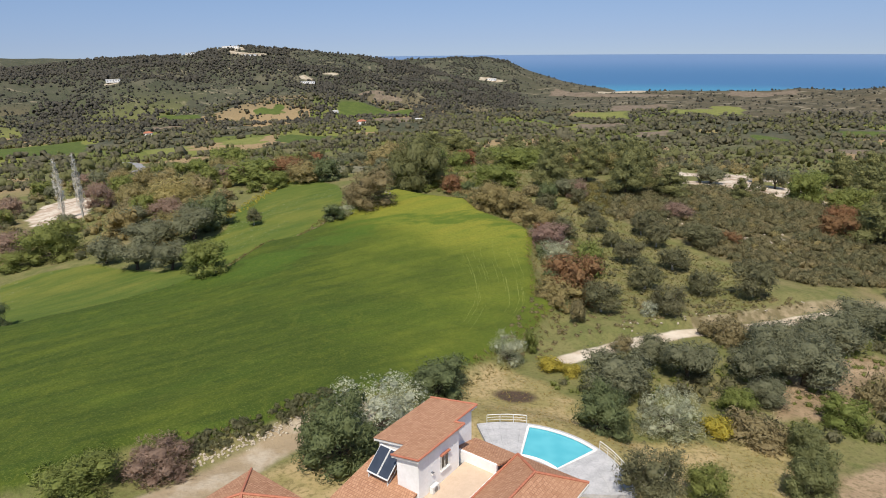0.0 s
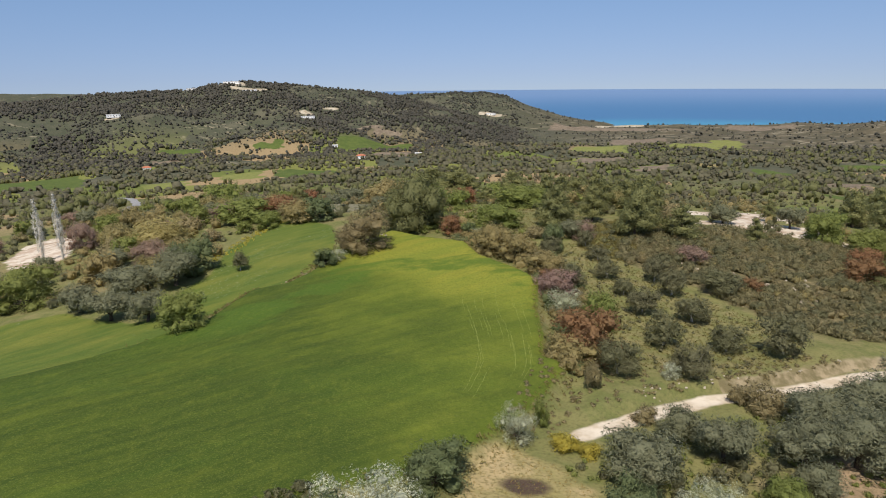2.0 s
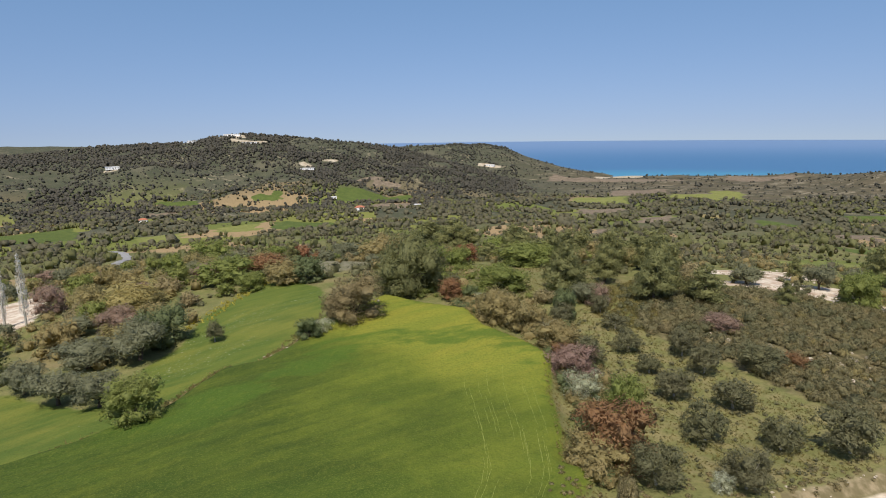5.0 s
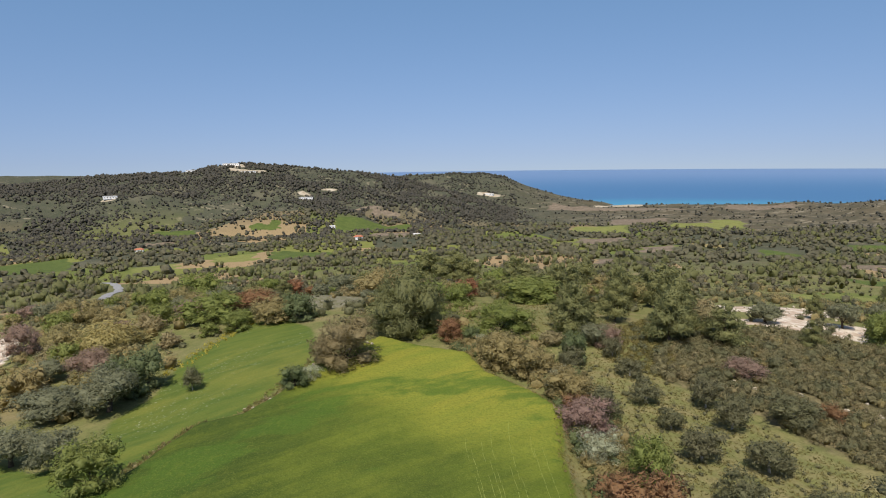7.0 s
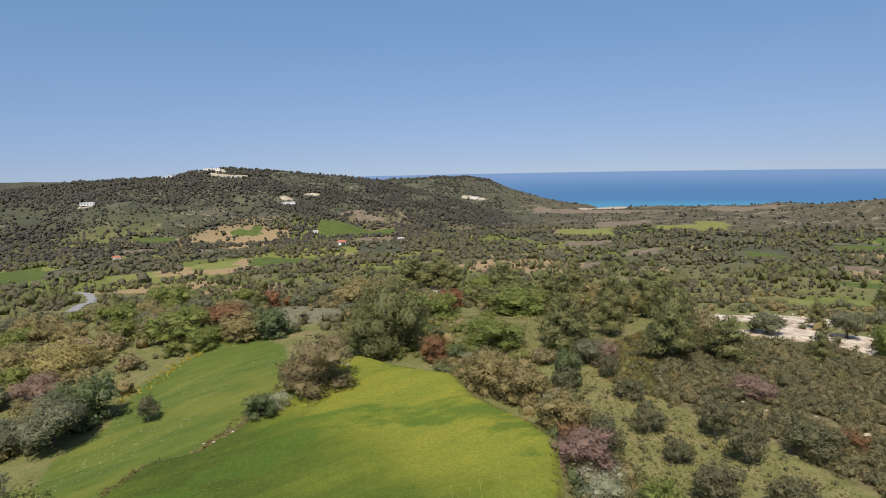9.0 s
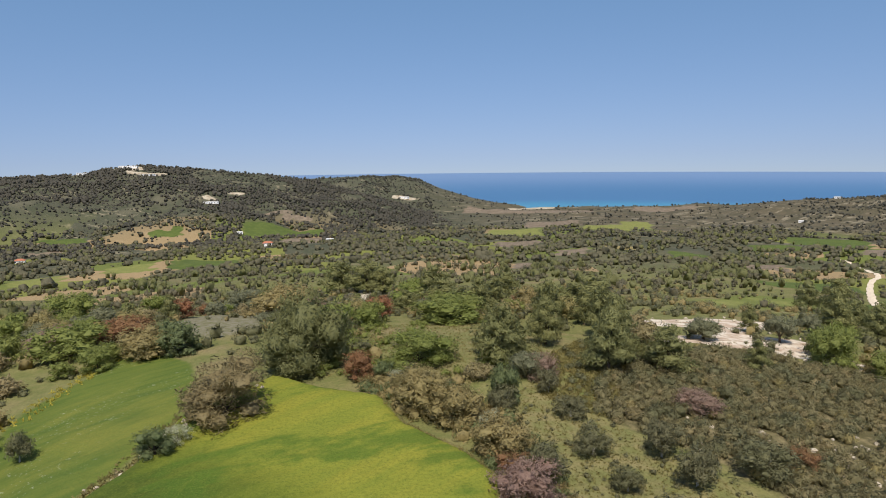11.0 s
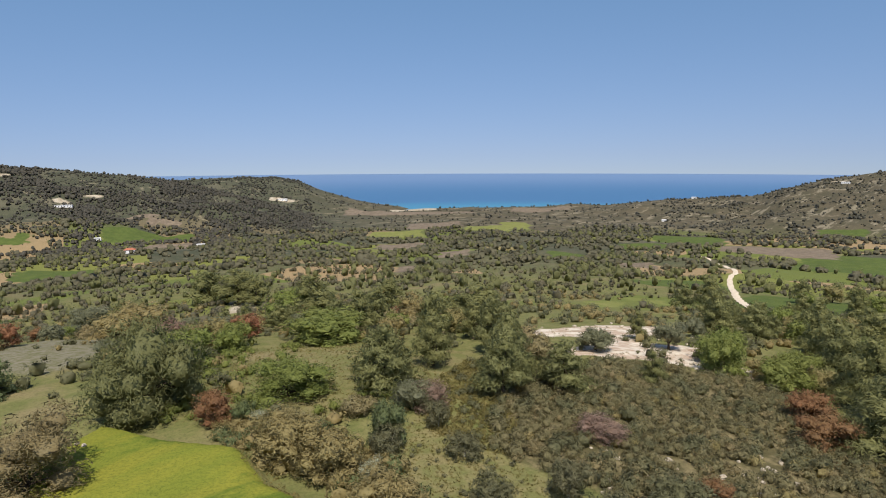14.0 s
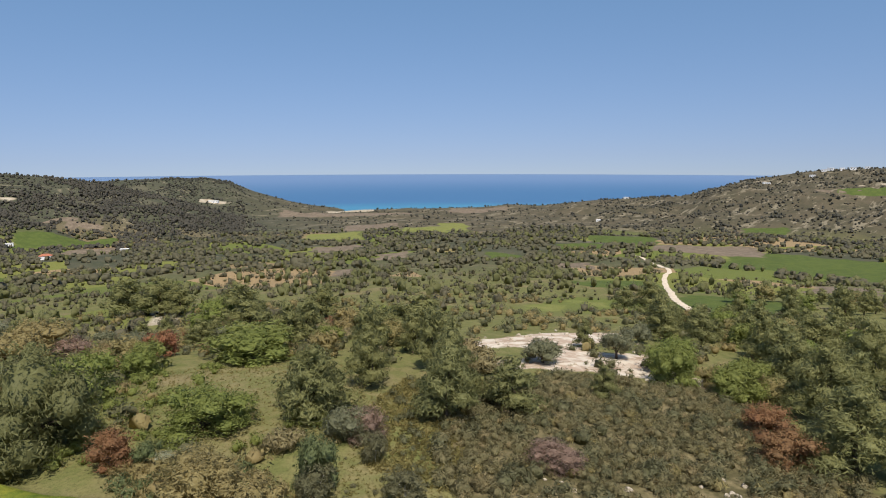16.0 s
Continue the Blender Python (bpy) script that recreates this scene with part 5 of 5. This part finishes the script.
stone_row("stone_edging", "tumbled pale stones edging the gravel drive", [(-25.5, 49.4), (-23.4, 51.3), (-21.2, 53.1), (-19.0, 55.0), (-16.2, 57.8), (-14.5, 59.6)], 300, 0.28, (0.14, 0.36), 3)
stone_row("rubble_heap", "pale boulders scattered along a field boundary", [(-46, 124), (-40, 134), (-34, 144), (-30, 152), (-23, 165)], 50, 0.8, (0.3, 0.8), 4)
stone_row("field_stones", "scattered white stones in the scrub", [(44, 150), (60, 136), (68, 142), (74, 128)], 70, 4.0, (0.3, 1.2), 6)
stone_row("quarry_boulders", "white boulders on the bare marl flat", [(60, 205), (80, 222), (104, 226), (98, 196), (92, 184), (70, 196)], 90, 4.0, (0.3, 1.3), 7)
stone_row("cut_bank", "pale broken rocks in the bank above the track", [(17, 84), (24, 88.5), (31, 92.5), (38, 95), (46, 99), (56, 104)], 26, 0.5, (0.2, 0.5), 8)


def ribbon(name, label, lines, width, material, lift=0.03):
    """Thin broken strips that follow bent lines over the ground."""
    verts, faces = [], []
    for line in lines:
        pts = []
        for a, b in zip(line, line[1:]):
            n = max(3, round(math.dist(a, b) / 0.5))
            pts += [Vector((*a, 0)).lerp(Vector((*b, 0)), i / n) for i in range(n)]
        for i, p in enumerate(pts):
            way = (pts[min(i + 2, len(pts) - 1)] - pts[max(i - 2, 0)]).normalized()
            side = way.cross(Vector((0, 0, 1)))
            w = width * (0.25 + 0.75 * abs(math.sin(i * 1.3 + line[0][0]) * math.sin(math.pi * (i + 0.5) / len(pts)) ** 0.5))
            for s in (-w, w):
                q = p + side * (s + 0.03 * math.sin(i * 0.7 + line[0][0]))
                verts.append((q.x, q.y, lay(q.x, q.y) + lift))
            if i and (i * 5 + int(line[0][0] * 10)) % 7:
                b = len(verts)
                faces.append((b - 4, b - 3, b - 1, b - 2))
    tagged(new(name, mesh_of(name, verts, faces, material)), label, "wheel marks", kind="structure")


STRAW = plain("flattened_straw", k(138, 142, 72), k(112, 124, 54), 1.5, 0.9, 0.3)


def tramlines():
    """Broken wheel lines that swing round the eastern end of the field."""
    r, out = np.random.default_rng(12), []
    for i in range(26):
        off, start = r.uniform(1.2, 10.5), r.uniform(80, 116)
        line = []
        for j in range(int(r.integers(3, 7))):
            y = start + 3.4 * j
            line.append((float(np.interp(y, [80, 92, 104, 118, 130], [6.5, 10.6, 11.2, 11.0, 12.2])) - off * (1 + 0.012 * (y - 90)), y))
        out.append(line)
    return out


ribbon("wheel_marks", "pale flattened wheel marks in the crop", tramlines(), 0.032, STRAW)


def tuft_field(name, label, outline, number, seed, size, material, keep=None):
    """Grass tussocks: a few upright blades each."""
    r = np.random.default_rng(seed)
    s = scatter(outline, number, seed, size, keep)
    c = np.repeat(s[:, :3], 3, 0)
    h = np.repeat(s[:, 3], 3)[:, None]
    c = c + np.concatenate([r.normal(0, 0.3, (len(c), 2)) * h, h * 0.3], 1)
    out = np.concatenate([r.normal(0, 1, (len(c), 2)), r.uniform(0.1, 0.9, (len(c), 1))], 1)
    v, f = tufts(r, c, out, float(np.mean(size)), 1.3, 0.3)
    tagged(new(name, mesh_of(name, v.tolist(), f, material, smooth=False)), label, "grass", kind="stuff")


GRASS = leafage("rough_grass", k(124, 128, 78), k(104, 110, 62), k(140, 134, 90), 0.8, 0.56)
DRY_GRASS = leafage("dry_grass", k(180, 164, 116), k(146, 140, 86), k(132, 130, 74), 0.8, 0.6)
tuft_field("orchard_grass", "rough spring grass under the orchard trees", TURF, 4200, 21, (0.12, 0.28), GRASS)
tuft_field("lawn_grass", "parched grass round the villa", LAWN, 2600, 22, (0.06, 0.14), DRY_GRASS, lambda x, y: (np.hypot(x - 3, y - 45.3) > 10.5) & ((y > 50) | (x > 13)))
tuft_field("verge_grass", "tall weeds along the field edge", [(-30, 47), (-14, 58), (-1, 66), (6, 75), (14, 92), (16, 130), (8, 160), (-4, 160), (8, 128), (9, 95), (0, 72), (-16, 62), (-32, 53)], 4200, 23, (0.1, 0.3), GRASS, lambda x, y: np.abs(inside(FIELD, x, y) + 0.8) < 1.8)
tuft_field("boundary_grass", "pale grass strip between the two fields", VERGE, 2400, 24, (0.2, 0.5), GRASS, lambda x, y: np.abs(inside(FIELD, x, y) + 1.5) < 2.2)
tuft_field("clearing_grass", "rough grass in the clearing", CLEARING, 3600, 27, (0.12, 0.3), GRASS, lambda x, y: inside(FIELD, x, y) < -2)
GLADE = [(24, 160), (34, 150), (44, 172), (54, 188), (40, 192), (28, 176)]
tuft_field("glade_grass", "rough grass and dry stalks beside the scrub", GLADE, 2400, 28, (0.25, 0.6), GRASS)
tuft_field("yellow_flowers", "yellow wild flowers on the field bank", [(-66, 150), (-60, 200), (-56, 201), (-60, 165)], 110, 26, (0.3, 0.7), LEAF["broom"])


def lane(name, label, line, half, material):
    """A gravel lane lying on the ground."""
    verts, faces = [], []
    for i in range((len(line) - 1) * 12 + 1):
        j, u = min(i // 12, len(line) - 2), i / 12 - min(i // 12, len(line) - 2)
        pts = [Vector((*line[min(max(j + q, 0), len(line) - 1)], 0)) for q in (-1, 0, 1, 2)]
        p = 0.5 * (2 * pts[1] + (pts[2] - pts[0]) * u + (2 * pts[0] - 5 * pts[1] + 4 * pts[2] - pts[3]) * u * u + (3 * pts[1] - pts[0] - 3 * pts[2] + pts[3]) * u ** 3)
        d = ((pts[2] - pts[0]) * (1 - u) + (pts[3] - pts[1]) * u).normalized().cross(Vector((0, 0, 1)))
        for s in (-1, -0.33, 0.33, 1):
            q = p + d * (half * s * (1 + 0.18 * math.sin(i * 1.7 + s * 4)))
            verts.append((q.x, q.y, lay(q.x, q.y) + 0.45 - 0.2 * s * s))
        if i:
            b = len(verts) - 8
            faces += [(b + m, b + m + 1, b + m + 5, b + m + 4) for m in range(3)]
    tagged(new(name, mesh_of(name, verts, faces, material)), label, "lane", kind="structure")


GRAVEL = plain("pale_gravel", k(222, 208, 184), k(192, 174, 148), 0.4, 0.95, 0.5)
lane("gravel_lane", "pale gravel lane winding between green fields", PATH_EAST, 1.9, GRAVEL)
lane("asphalt_lane", "narrow grey asphalt lane through the bushes", ROAD_WEST, 3.0, plain("worn_asphalt", k(150, 148, 146), k(126, 124, 122), 0.5, 0.9, 0.3))


# ---- buildings of the valley and hills ----
CLAY = plain("faded_tiles", k(178, 116, 88), k(150, 92, 70), 0.5, 0.85, 0.3)


def cottage(x, y, w, d, h, turn, pitched, name="cottage", label="", wall=None):
    z = lay(x, y) - 0.6
    ob = new(name)
    ob.matrix_world = pose(x, y, z, 0, 0, turn)
    tagged(ob, label, "house")

    def box(nm, x0, x1, y0, y1, z0, z1, m, par):
        c = [(x0, y0), (x1, y0), (x1, y1), (x0, y1)]
        return prism(nm, [(p, q, z0) for p, q in c], [(p, q, z1) for p, q in c], m, par)

    box("wall", -w / 2, w / 2, -d / 2, d / 2, 0, h, wall or WHITE, ob)
    if pitched:
        e = 0.5
        c = [(-w / 2 - e, -d / 2 - e), (w / 2 + e, -d / 2 - e), (w / 2 + e, d / 2 + e), (-w / 2 - e, d / 2 + e)]
        r = [(-w / 2 + d * 0.4, 0), (w / 2 - d * 0.4, 0)]
        verts = [(*p, h + 0.01) for p in c] + [(*p, h + d * 0.28) for p in r]
        solid("roof", verts, [(0, 1, 5, 4), (1, 2, 5), (2, 3, 4, 5), (3, 0, 4), (3, 2, 1, 0)], CLAY, ob, "tiled hipped roof")
    else:
        box("roof", -w / 2 - 0.3, w / 2 + 0.3, -d / 2 - 0.3, d / 2 + 0.3, h + 0.01, h + 0.35, FASCIA, ob)
    n = max(2, int(w / 4))
    for i in range(n):
        cx = -w / 2 + w * (i + 0.5) / n
        box("window", cx - 0.6, cx + 0.6, -d / 2 - 0.06, -d / 2 - 0.01, h * 0.45, h * 0.75, DARK, ob)
    box("door", w * 0.04 - 0.5, w * 0.04 + 0.5, -d / 2 - 0.08, -d / 2 - 0.01, 0.6, 2.7, DARK, ob)


HAMLET = [
    # x, y, width, depth, height, turn, pitched
    (-522, 1446, 34, 12, 5, 12, False),
    (-630, 1148, 22, 10, 5, 35, False),
    (-460, 907, 12, 8, 4, 18, True),
    (-171, 999, 14, 9, 5, 5, True),
    (-88, 1057, 11, 8, 4, -6, False),
    (-232, 1103, 9, 7, 4, 16, False),
    (45, 1689, 22, 9, 5, -17, False),
    (-599, 1423, 26, 10, 4, 19, False),
    (-462, 1378, 30, 8, 3, 24, False),
    (-315, 1266, 26, 8, 4, 5, False),
    (1241, 1110, 12, 9, 5, -49, False),
    (1310, 1124, 12, 9, 6, -66, False),
    (1310, 1097, 10, 9, 6, -47, False),
    (1293, 1126, 9, 8, 5, -59, False),
    (1320, 1079, 11, 9, 6, -57, False),
    (1352, 1071, 9, 8, 5, -63, False),
    (1163, 1157, 16, 9, 4, -43, False),
    (1002, 1430, 12, 8, 4, -35, False),
    (737, 1155, 10, 8, 4, -39, False),
    (1020, 2301, 12, 8, 4, -19, False),
]
for x, y, w, d, h, turn, pitched in HAMLET:
    cottage(x, y, w, d, h, turn, pitched, "farmhouse" if pitched else "hillside_house",
            "farmhouse with a red tiled roof among trees" if pitched else "white flat-roofed house on the hillside")
